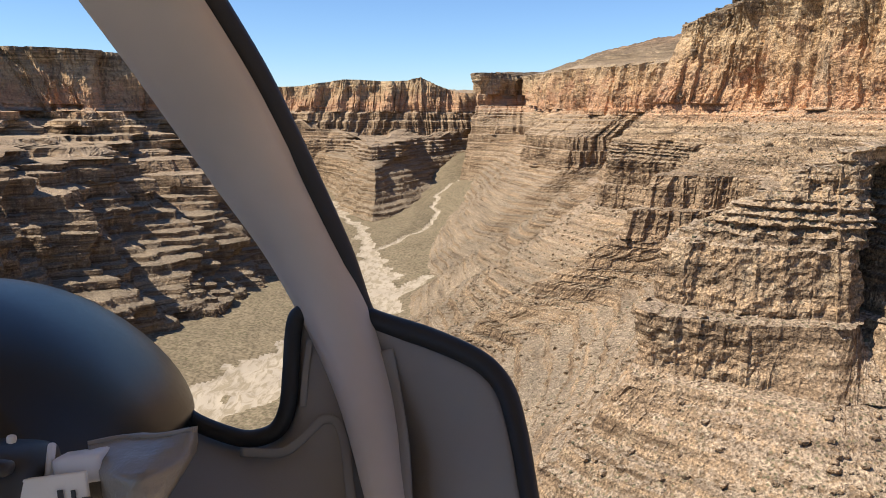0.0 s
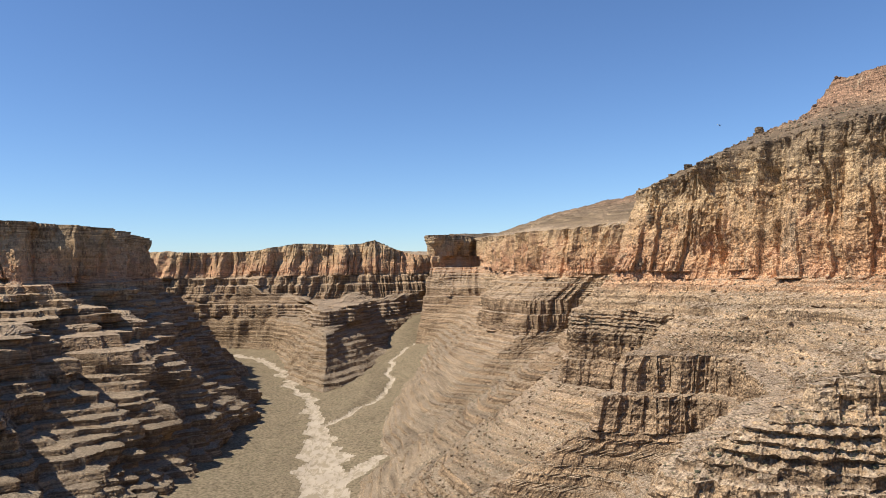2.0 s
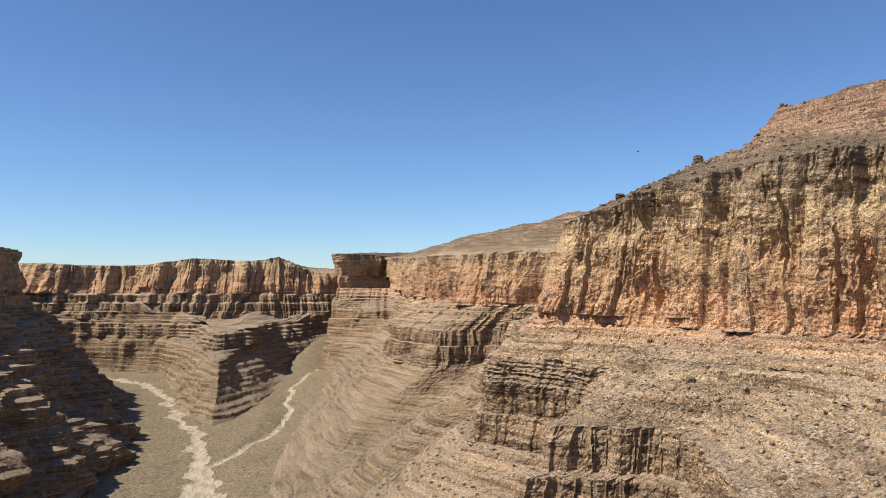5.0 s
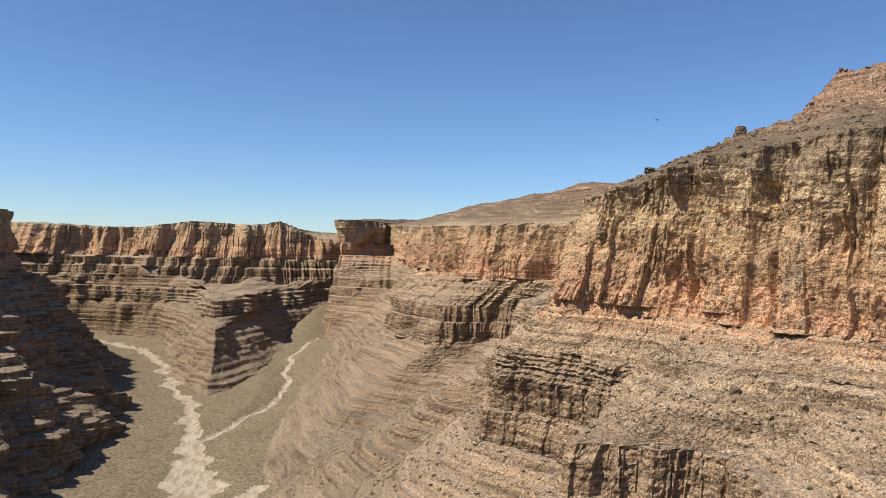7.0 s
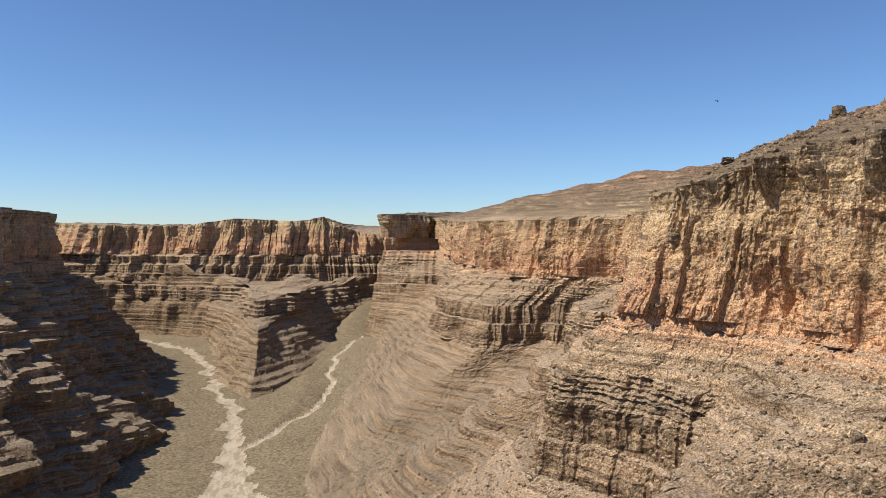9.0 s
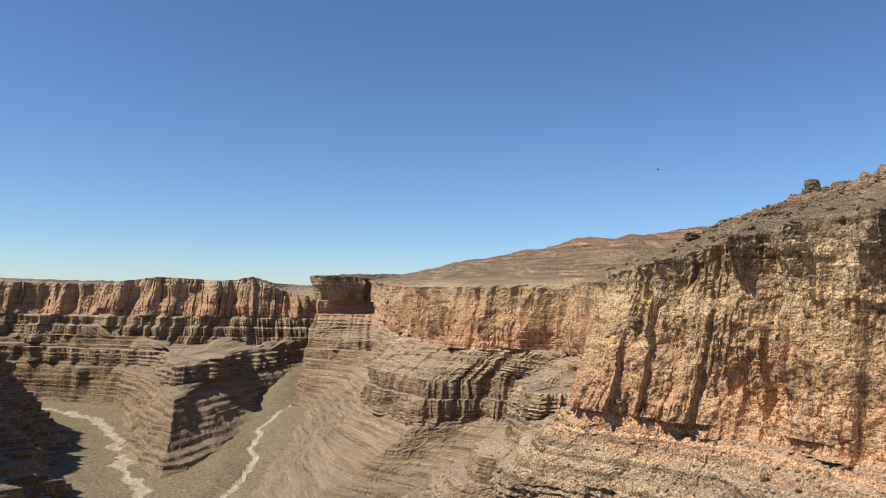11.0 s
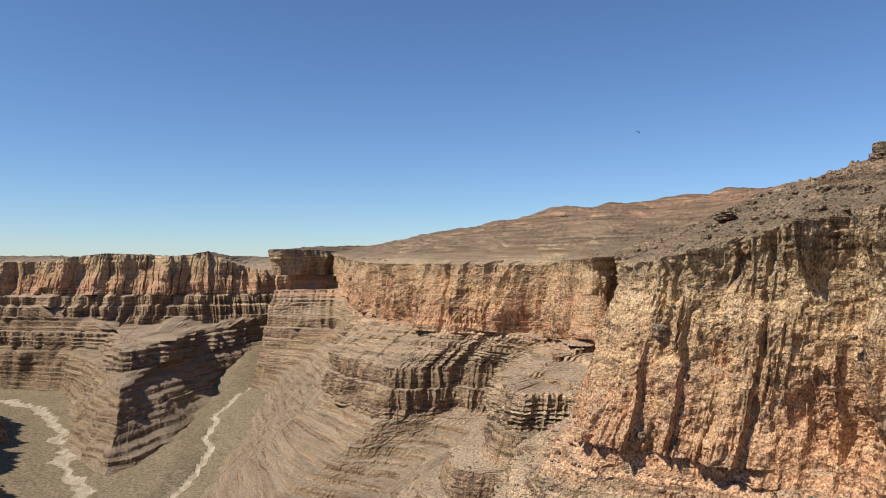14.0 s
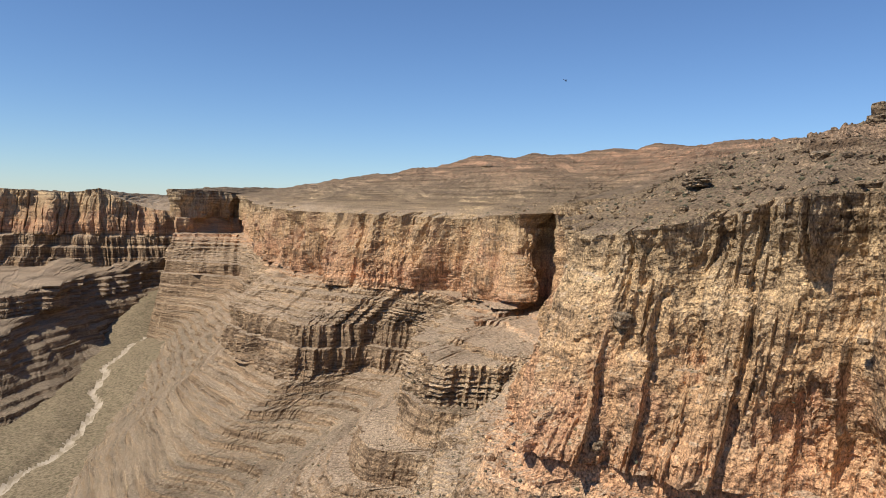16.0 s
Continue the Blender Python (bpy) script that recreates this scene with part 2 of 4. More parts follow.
# ---- the valley floor ----
WASH_LINE = np.array([(-1600, 3060), (-1000, 2800), (-620, 2700), (-430, 2480), (-310, 2150), (-205, 1800), (-150, 1480), (-105, 1180), (-185, 890), (-285, 740), (-330, 400), (-300, -500)], float)
SIDE_LINE = np.array([(380, 2980), (150, 2620), (30, 2400), (-22, 2250), (-25, 1930), (-85, 1760), (-150, 1600)], float)


def line_distance(x, y, line):
    best = np.full(np.shape(x), 1e9)
    for (ax, ay), (bx, by) in zip(line[:-1], line[1:]):
        dx, dy = bx - ax, by - ay
        t = np.clip(((x - ax) * dx + (y - ay) * dy) / (dx * dx + dy * dy), 0, 1)
        best = np.minimum(best, np.hypot(x - ax - t * dx, y - ay - t * dy))
    return best


def floor_height(x, y):
    rise = 0.030 * np.clip(y - 1350, 0, 4000) + 0.10 * np.clip(y - 1900, 0, 1200) * smooth(-150, 50, x)
    bank = np.minimum(0.08 * np.clip(line_distance(x, y, WASH_LINE) - 40, 0, 300), 0.24 * np.clip(line_distance(x, y, SIDE_LINE) - 8, 0, 150))
    return -22 + rise + bank


def build_floor():
    xs = np.concatenate([np.linspace(-6000, -1200, 8)[:-1], np.linspace(-1200, -720, 25)[:-1], np.linspace(-720, 260, 210), np.linspace(260, 700, 22)[1:], np.linspace(700, 6000, 8)[1:]])
    ys = np.concatenate([np.linspace(-6000, -600, 8)[:-1], np.linspace(-600, 500, 150)[:-1], np.linspace(500, 2400, 350), np.linspace(2400, 3700, 70)[1:], np.linspace(3700, 6000, 6)[1:]])
    x, y = np.meshgrid(xs, ys)
    w = fbm(x / 90, y / 90, 0 * x, 3)
    dm = line_distance(x + 30 * w, y + 20 * perlin(x / 60, y / 60, 0 * x + 9), WASH_LINE)
    ds = line_distance(x + 12 * w, y, SIDE_LINE)
    width = 20 + 22 * smooth(1900, 1300, y) + 20 * smooth(1250, 800, y)
    isle = fbm(x / 38, y / 70, 0 * x + 3, 3)
    m = np.maximum(1 - dm / width - 0.9 * np.clip(isle - 0.12, 0, 1), 1 - ds / 7.0)
    m = np.maximum(m, 1 - line_distance(x + 14 * w, y, np.array([(-35, 1352), (-75, 1250), (-110, 1150)], float)) / 16)
    z = floor_height(x, y) + 1.6 * fbm(x / 30, y / 30, 0 * x, 4) - 2.0 * smooth(-0.1, 0.35, m)
    grid = np.stack([x, y, z], -1)
    wet = (m[:-1, :-1] + m[1:, 1:] + m[:-1, 1:] + m[1:, :-1]) / 4 > 0.06
    tagged(sheet_mesh("ground", grid, GRAVEL, ~wet), "brown gravel valley floor dotted with low desert scrub", "ground", kind="structure")
    tagged(sheet_mesh("riverbed", grid, WASH, wet), "pale dry braided gravel riverbed winding along the canyon floor", "riverbed", kind="structure")


build_floor()


# ---- the canyon walls ----
def chance(i, j=0, k=0):
    """A fixed value from 0 to 1 for whole numbers."""
    return PERM[(PERM[(PERM[i & 255] + j) & 255] + k) & 255] / 255.0


def cells_along(s, z, width, tall, seed):
    """Blocks along a wall: their number, and how far each place lies from the next upright joint."""
    q = s / width + 0.42 * perlin(s / (1.9 * width), z / tall, 0 * s + seed) + 0.13 * perlin(s / (0.5 * width), z / (0.4 * tall), 0 * s + seed + 7.7)
    i = np.floor(q).astype(np.int64)
    f = q - i
    return i, np.minimum(f, 1 - f) * width


def bed_table(zones, seed):
    """Rows of a layered wall: (smooth height, true height, bed number, how far up its riser); a bed is an upright riser under a gentler tread."""
    rnd = np.random.RandomState(seed)
    rows, n = [], 0
    z, end = zones[0][0], zones[-1][1]
    while z < end - 0.5:
        lo, hi, thick, hard, gap, treads = next(q for q in zones if q[0] <= z < q[1])
        b = min(z + thick[0] + (thick[1] - thick[0]) * rnd.rand() ** 1.5, end)
        h = hard[0] + (hard[1] - hard[0]) * rnd.rand()
        rise = max(2, int(round(h * (b - z) / gap)) + 1)
        mid = (z + b) / 2
        for j in range(rise):
            rows.append((mid, z + h * (b - z) * j / (rise - 1), n, j / (rise - 1)))
        rows.append((mid, b, -1 - treads, 1.0))
        z, n = b, n + 1
    # treads run back to the foot of the next riser
    out = []
    for i, (m, zz, k, part_up) in enumerate(rows):
        if k >= 0:
            out.append((m, zz, k, part_up))
        elif i + 1 < len(rows):
            lastz, bed = rows[i - 1][1], rows[i - 1][2]
            for j in range(1, -k):
                f = j / (-k)
                out.append((m + (rows[i + 1][0] - m) * f, lastz + (zz - lastz) * f, bed, 1 - f))
    return np.array(out)


def canyon_wall(name, label, levels, kinds, zones, tops, steps, flip, seed, coarse, bulk, relief, stair, patches=()):
    """A layered wall. levels: (height or None for the valley floor, stations), up to the rim and on over the top;
    kinds: the kind of rock between them, up to the rim; bulk: how far great spurs stand out; relief: how deep the buttresses are; stair: how sharp the ledges of the slopes; steps: columns for each gap between stations; tops: rows for each band above the rim."""
    count = len(levels[0][1])
    u = np.concatenate([np.arange(n) / n + i for i, n in enumerate(steps)] + [[count - 1.0]])
    rings = []
    for h, pts in levels:
        bent = np.column_stack([np.interp(u, np.arange(count), [p[i] for p in pts]) for i in (0, 1)])
        xy = 0.45 * spline([p[:2] for p in pts], u, True) + 0.55 * bent
        if h is None:
            zz = floor_height(xy[:, 0], xy[:, 1]) - 7
        else:
            zz = h + spline([(p[2] if len(p) > 2 else 0.0, 0) for p in pts], u)[:, 0]
        rings.append(np.column_stack([xy, zz]))
    rings, rim = np.array(rings), len(kinds)
    wall, top = rings[:rim + 1], rings[rim:]
    n = len(u)
    table = bed_table(zones, seed)
    mid = 0.5 * wall[-2] + 0.5 * wall[-1]

    def run(line):
        """How far along a line each column lies."""
        return np.concatenate([[0], np.cumsum(np.hypot(*np.diff(line[:, :2], axis=0).T))]) + seed * 1713.0

    s1, s2 = run(mid), run(0.5 * (wall[1] + wall[2]))
    # heights fitted to the rim of each column, so that the beds run on along it
    m = np.repeat(table[:, 0][:, None], n, 1)
    zt = np.repeat(table[:, 1][:, None], n, 1)
    bed = np.repeat(table[:, 2].astype(np.int64)[:, None], n, 1)
    s = np.repeat(s2[None, :], len(table), 0)
    sc = np.repeat(s1[None, :], len(table), 0)
    dip = 2.2 * perlin(s / 260, 0 * s, 0 * s + seed)
    scree = np.zeros_like(s)

    def at_height(h):
        """The smooth wall's place at a height, and the level it lies between."""
        x, y, lev = np.zeros(h.shape), np.zeros(h.shape), np.zeros(h.shape)
        for i in range(len(wall) - 1):
            z0, z1 = wall[i, :, 2], np.maximum(wall[i + 1, :, 2], wall[i, :, 2] + 1.0)
            f = (h - z0) / (z1 - z0)
            f = np.where(i == 0, np.maximum(f, -0.2), np.maximum(f, 0))
            f = np.where(i == len(wall) - 2, f, np.minimum(f, 1))
            use = (f > 0) | (i == 0)
            x = np.where(use, wall[i, :, 0] + (wall[i + 1, :, 0] - wall[i, :, 0]) * f, x)
            y = np.where(use, wall[i, :, 1] + (wall[i + 1, :, 1] - wall[i, :, 1]) * f, y)
            lev = np.where(use, i + f, lev)
        return x, y, lev

    # the last rows meet the rim itself
    fit = smooth(zones[-1][0] + 20, zones[-1][1], zt)
    lift = fit * (wall[-1, :, 2] - zones[-1][1])
    x0, y0, lev = at_height(m + lift)
    soft = lev + 0.03 * perlin(s / 30, zt / 30, 0 * s + 2)
    mask = {k: sum((smooth(i - 0.03, i + 0.03, soft) if i else 1.0) - (smooth(i + 0.97, i + 1.03, soft) if i < rim - 1 else 0.0) for i, q in enumerate(kinds) if q == k) + 0 * s for k in ("slope", "ledge", "bench", "cliff")}
    slope, cliff, bench = mask["slope"], mask["cliff"], mask["bench"]
    ledge = mask["ledge"] + bench
    bench = bench * (1 - 0.75 * smooth(950, 1150, y0))
    for cx, cy, rx, ry in patches:
        scree = np.maximum(scree, np.exp(-((x0 - cx) / rx) ** 2 - ((y0 - cy) / ry) ** 2))
    c = coarse
    loose = smooth(0.42, 0.9, fbm(s / (75 * c), zt / 60, 0 * s + seed + 3, 3))
    scree = np.clip(1.3 * scree + loose, 0, 1) * slope
    per_bed = chance(bed, 0 * bed + 11)
    broken = perlin(s / (52 * c), bed * 3.7, 0 * s + seed) + 0.45 * perlin(s / (19 * c), bed * 5.1, 0 * s + seed)
    amp = slope * stair * np.clip(0.95 + 0.9 * broken + 0.7 * (per_bed - 0.5), 0.15, 1.0) * (1 - 0.93 * scree)
    amp += ledge * np.clip(0.86 + 0.25 * broken, 0.35, 1.0) + cliff * np.clip(0.6 * broken - 0.1, 0.0, 0.4)
    amp += bench * np.clip(0.15 + 0.7 * broken, -0.55, 0.1)
    me = zt + (m - zt) * amp
    x, y, lev = at_height(me + lift)
    z = zt + lift + dip * (1 - fit)
    # outward direction in plan
    du = np.stack([np.gradient(x, axis=1), np.gradient(y, axis=1)], -1)
    pad = np.pad(du, ((0, 0), (4, 4), (0, 0)), mode="edge")
    du = sum(pad[:, i:i + n] for i in range(9)) / 9
    out = np.stack([-du[..., 1], du[..., 0]], -1) * flip
    out /= np.linalg.norm(out, axis=2)[..., None] + 1e-6
    zero = 0 * s

    def rows_of(mask, fn):
        r = np.flatnonzero(mask.max(axis=1) > 1e-3)
        res = np.zeros(s.shape, np.float32)
        if len(r):
            r = slice(r[0], r[-1] + 1)
            res[r] = fn((sc if fn is cliff_push else s)[r], z[r], bed[r], x[r], y[r])
        return res

    def crease(v):
        """Rounded buttresses with narrow, softened creases between them."""
        return np.sqrt(v * v + 0.02)

    # the cliff: buttresses, pillars that end at their own heights, chips, deep joints
    def cliff_push(s, z, bed, x, y):
        o = 0 * s
        s = s + 3.0 * fbm(s / 30, z / 45, o + seed, 2)
        deepen = relief + 1.0 * smooth(1000, 1200, y) * (relief < 1.5)
        p = deepen * (17 * crease(fbm(s / (64 * c), z / 420, o + seed, 2)) - 7) + 7 + 8 * np.abs(perlin(s / (21 * c), z / 170, o + seed + 5)) + 3.2 * np.abs(perlin(s / (8 * c), z / 60, o + seed + 8))
        p += 8 * fbm(s / (80 * c), z / 70, o + seed + 9, 3)
        p += smooth(1050, 1300, y) * (48 * crease(fbm(s / 105, z / 500, o + seed + 13, 3)) - 17)
        part_h = (z - 292) / 114
        i, e = cells_along(s, z, 17.0 * c, 130, seed + 1)
        end = chance(i, 3 + 0 * i) + 0.05 * perlin(s / 6, z / 6, o)
        p += 3.4 * chance(i) * c - 2.4 * c * smooth(-0.12, 0.12, part_h - end) * (end < 0.9) + 2.0 * c * smooth(0.10, -0.10, part_h - 0.45 * end)
        deep = (chance(i, 9 + 0 * i) > 0.35) * smooth(-0.35, 0.2, perlin(s / 25, z / 50, o + 3))
        p -= (6.5 * c * smooth(1.9 * c, 0.2, e)) * deep
        # fields of broken rock between plain faces
        field = smooth(-0.15, 0.25, fbm(s / (34 * c), z / 40, o + seed + 20, 2))
        i, e = cells_along(s, z, 5.2 * c, 30, seed + 2)
        j = np.floor(z / 17.0 + chance(i, 4 + 0 * i) * 7).astype(np.int64)
        p += field * (2.6 * chance(i, j) - 1.6 * smooth(0.8 * c, 0.2, e))
        i, e = cells_along(s, z, 2.3 * c, 9, seed + 4)
        j = np.floor(z / 4.9 + chance(i) * 9).astype(np.int64)
        p += (0.3 + 0.7 * field) * 1.0 * chance(i, j)
        p += 1.5 * fbm(s / 8, z / 9, o + seed, 3, 0.6) + 0.35 * perlin(s / 2.3, z / 2.1, o + seed) + 1.2 * np.abs(perlin(s / 3.4, z / 14, o + seed + 4))
        # a rounded, broken brow
        p -= (9.0 + 14.0 * fbm(s / (26 * c), o, o + seed + 3, 3)) * smooth(0.74, 1.02, part_h + 0.10 * perlin(s / 14, o, o + seed)) ** 1.5
        return p - 16

    # the ledges: every bed broken into its own blocks, bound into buttresses
    def ledge_push(s, z, bed, x, y):
        o = 0 * s
        p = bulk * fbm(x / 80 + seed * 31.7, y / 80, z / 280, 3)
        gain = 0.6 + 0.4 * smooth(380, 560, y) + 0.25 * smooth(950, 1150, y)
        plain = 1 - 0.65 * smooth(182, 186, z) * smooth(242, 238, z) * (c < 1.2)
        p += smooth(1050, 1300, y) * (24 * crease(fbm(s / 70, z / 500, o + seed + 15, 2)) - 9)
        p += gain * (15 * crease(fbm(s / (50 * c) + 31, z / 320, o + seed, 2)) + 6 * crease(perlin(s / (17 * c), z / 130, o + seed + 2)) + 7 * fbm(s / (95 * c), z / 45, o + seed + 4, 2) - 7)
        i, e = cells_along(s, z + bed * 9, 8.5 * c, 40, seed + 6)
        p += gain * (2.2 * chance(i, bed) - 0.8 * smooth(1.2 * c, 0.2, e) * (chance(i, bed, 1) > 0.6))
        i, e = cells_along(s, z, 9.5 * c, 90, seed + 8)
        p += gain * (4.2 * chance(i) - 2.4 * smooth(1.7 * c, 0.3, e) * (chance(i, 2) > 0.62))
        i, e = cells_along(s, z + bed * 5, 3.0 * c, 12, seed + 3)
        j = np.floor(z / 3.1 + chance(i) * 4).astype(np.int64)
        p += 1.2 * plain * chance(i, j)
        p += 2.0 * chance(bed, 8 + 0 * bed) + 0.8 * plain * chance(np.floor(z / 1.7).astype(np.int64), 2 + 0 * i)
        p += 1.3 * fbm(s / 6, z / 5, o + seed, 3, 0.65)
        return p - 6

    # the slopes: shallow rills, and outcrops of thin ledges
    def slope_push(s, z, bed, x, y):
        o = 0 * s
        p = 0.6 * bulk * fbm(x / 80 + seed * 31.7, y / 80, z / 280, 3) + relief * (10 * crease(fbm(x / 85, y / 85, z / 220 + seed, 2)) - 5) + 5 + 8 * fbm(x / 120, y / 120, z / 90 + seed + 2, 2)
        i, e = cells_along(s, z + bed * 9, 7.0 * c, 30, seed + 5)
        p += 1.3 * chance(i, bed) - 0.5 * smooth(0.8 * c, 0.2, e)
        i, e = cells_along(s, z + bed * 5, 2.8 * c, 12, seed + 9)
        p += 0.8 * chance(i, bed, 3) + 0.9 * fbm(s / 7, z / 5, o + seed, 2, 0.6)
        return p - 8

    rough = fbm(x / 4.2, y / 4.2, z / 4.2, 2, 0.6)
    pc, pl, ps = rows_of(cliff, cliff_push), rows_of(ledge, ledge_push), rows_of(slope, slope_push)
    push = cliff * pc + ledge * (1 - 0.72 * bench) * pl + slope * (1 - 0.95 * scree) * ps + slope * scree * 3.5 * (fbm(s / 40, z / 300, zero + 3, 2) - 0.3)
    dz = (slope * (1 - 0.8 * scree) + ledge) * (0.55 * rough + 0.9 * (chance(cells_along(s, z, 4.0 * c, 20, seed)[0], bed) - 0.5)) + bench * (1.6 * fbm(x / 17, y / 17, zero, 2) + 0.8 * rough)
    ends = smooth(0, 0.2, u) * smooth(0, 0.2, count - 1 - u)
    foot = smooth(-0.2, 0.05, lev)
    # brows stand out over the softer foot of each bed
    push += (table[:, 3][:, None] - 0.5) * (slope * 2.4 * np.clip(amp, 0, 1) + ((ledge - bench) * 2.2 + bench * 1.4) * (c < 1.2)) * (0.5 + per_bed)
    push, dz = push * ends * foot, dz * ends
    lower = np.stack([x + out[..., 0] * push, y + out[..., 1] * push, z + dz], -1)

    # over the rim: slopes of rubble, low ledges, the plateau
    base, frac = [], []
    for i, rows in enumerate(tops):
        for j in range(rows):
            base.append(top[i] + (top[i + 1] - top[i]) * (j + (1 if i == 0 else 0)) / (rows + (1 if i == 0 else 0)))
            frac.append(i + j / rows)
    base.append(top[-1])
    frac.append(len(tops))
    T, frac = np.array(base), np.array(frac)[:, None]
    x, y, z = T[..., 0], T[..., 1], T[..., 2]
    blend = smooth(0, 0.8, frac)
    zb = z + 2.0 * perlin(x / 150, y / 150, 0 * x)
    q = zb / 7.5
    f = q - np.floor(q)
    stairs = (smooth(0.62, 0.80, f) - f) * 7.5 * smooth(-0.25, 0.35, fbm(x / 60, y / 60, z / 14, 2))
    rough = fbm(x / 5, y / 5, z / 5, 2, 0.6)
    blk = blocks(x, y, z, 4.2 * c, 3.2)
    lift = blend * (stairs * 0.95 + 2.4 * fbm(x / 19, y / 19, 0 * x + seed, 3) * smooth(900, 500, x) + 2.4 * (blk - 0.5) * smooth(-0.3, 0.3, fbm(x / 45, y / 45, 0 * x + 4, 2)) + 1.1 * rough
                    + 15 * fbm(x / 170, y / 170, seed * 31.7 + 0 * x, 3) * smooth(0, 40, z - 430) + 8.0 * fbm(x / 60, y / 60 + seed, 0 * x, 3) * smooth(352, 400, z) * smooth(452, 412, z) * smooth(1000, 1200, y)) * ends
    carry = lower[-1] - rings[rim]
    even = np.pad(carry, ((12, 12), (0, 0)), mode="edge")
    even = sum(even[i:i + n] for i in range(25)) / 25
    upper = T + np.stack([0 * x, 0 * x, lift], -1) + even[None] * (1 - smooth(0, 1.0, frac))[..., None] + (carry - even)[None] * (1 - smooth(0, 0.10, frac))[..., None]
    grid = np.concatenate([lower, upper])
    if flip < 0:
        grid = grid[:, ::-1]
    tagged(sheet_mesh(name, grid, ROCK, soft=False), label, "cliff", kind="structure")
    return grid


EAST_FLOOR = [(200, -500), (130, -150), (0, 40), (-95, 300), (-120, 470), (-130, 640), (-130, 720), (-130, 800), (-118, 900), (-85, 1000), (-65, 1050), (-60, 1170), (-60, 1250), (-40, 1300), (-25, 1340), (-40, 1440), (-25, 1690), (12, 1950), (90, 2330), (60, 2450), (150, 2680), (420, 3080)]
EAST_LEDGE_FOOT = [(420, -500), (180, 308, 26), (160, 280, 22), (84, 300, 2), (185, 450, 5), (240, 585, 8), (164, 624, 14), (258, 742, 10), (186, 850, 8), (236, 950, 28), (366, 1080, 50), (303, 1110, 48), (308, 1185, 42), (400, 1440, 5), (340, 1500), (250, 1500, -8), (190, 1695, -5), (262, 1960, 5), (262, 2330, 20), (95, 2480, 20), (150, 2720, 40), (430, 3090, -35)]
EAST_LEDGE_BROW = [(460, -500), (196, 334, 12), (172, 306, 12), (108, 330, -28), (222, 470, -30), (260, 598, -32), (184, 634, -42), (274, 750, -6), (202, 853, -8), (262, 950, 6), (380, 1094, 10), (312, 1124, 4), (320, 1192, 2), (416, 1452, -20), (356, 1516, -28), (266, 1518, -30), (206, 1710, -25), (275, 1965, -10), (285, 2520, 20), (112, 2535, 20), (160, 2748, 20), (436, 3100, -37)]
EAST_CLIFF_FOOT = [(700, -500), (500, 250), (440, 330), (430, 400), (412, 500), (388, 590), (345, 668), (312, 768, 4), (248, 834, 6), (282, 905), (390, 1000), (530, 1310, 4), (448, 1262, 4), (440, 1395, -6), (405, 1497, -8), (338, 1572, -14), (284, 1730), (272, 1975), (302, 2728, 35), (127, 2574, 35), (165, 2760, 30), (440, 3110)]
EAST_RIM = [(720, -500), (520, 255), (455, 335), (448, 405), (434, 508, 22), (408, 598, 24), (360, 676, 20), (330, 772, 10), (288, 846, -8), (330, 905, 0), (405, 984, 12), (545, 1320, 4), (456, 1276, -4), (466, 1395, -14), (420, 1508, -14), (352, 1592, -14), (300, 1740, -14), (286, 1985, -10), (314, 2745, 14), (133, 2584, 20), (175, 2780, 15), (450, 3130, 3)]
EAST_UPPER_SLOPE = [(1000, -900), (640, 240), (560, 350, 10), (535, 470, 20), (505, 575, 22), (470, 668, 24), (437, 752, 25), (386, 802), (366, 868, -14), (400, 935, -16), (490, 1000, -10), (612, 1300, -8), (600, 1345, -6), (560, 1420), (560, 1530, 8), (520, 1640, 8), (420, 1780, -5), (420, 2020), (400, 2850, -12), (232, 2790, -16), (300, 2950, -20), (560, 3300, -20)]
EAST_SCARP = [(1100, -900), (680, 280, 30), (600, 390, 32), (548, 482, 32), (517, 588, 32), (482, 682, 32), (445, 766, 26), (440, 830, -18), (450, 895, -20), (500, 960, -20), (590, 1030, -6), (700, 1270, 12), (725, 1350, 14), (720, 1430, 15), (690, 1560, 12), (640, 1700, 9), (600, 1850, 6), (640, 2200), (600, 2950, -20), (520, 3080, -25), (520, 3200, -30), (700, 3600, -45)]
EAST_PLATEAU = [(4500, -900), (4500, 100), (4500, 500), (4500, 900), (4500, 1100), (4500, 1250), (4500, 1400), (4500, 1600), (4500, 1800), (4500, 2000), (4500, 2200), (4500, 2400), (4500, 2700), (4300, 3000), (4100, 3300), (3900, 3600), (3600, 3900), (3200, 4200), (2600, 4500), (1800, 4600), (1400, 4650), (900, 4700, -95)]
EAST = [(None, EAST_FLOOR), (185, EAST_LEDGE_FOOT), (272, EAST_LEDGE_BROW), (300, EAST_CLIFF_FOOT), (402, EAST_RIM), (445, EAST_UPPER_SLOPE), (470, EAST_SCARP), (500, EAST_PLATEAU)]
# the plateau goes on level behind the scarp
EAST.insert(7, (478, [(a[0] + 0.05 * (b[0] - a[0]), a[1] + 0.05 * (b[1] - a[1]), (a[2] if len(a) > 2 else 0)) for a, b in zip(EAST[6][1], EAST[7][1])]))
ZONES_EAST = [(-40, 40, (7, 13), (0.3, 0.6), 2.0, 2), (40, 182, (6, 15), (0.45, 0.8), 1.9, 3), (182, 240, (26, 34), (0.94, 0.97), 1.4, 2), (240, 266, (3, 5.5), (0.55, 0.75), 1.0, 2),
              (266, 300, (5, 11), (0.5, 0.85), 1.1, 3), (300, 402, (20, 44), (0.9, 0.95), 1.0, 2)]
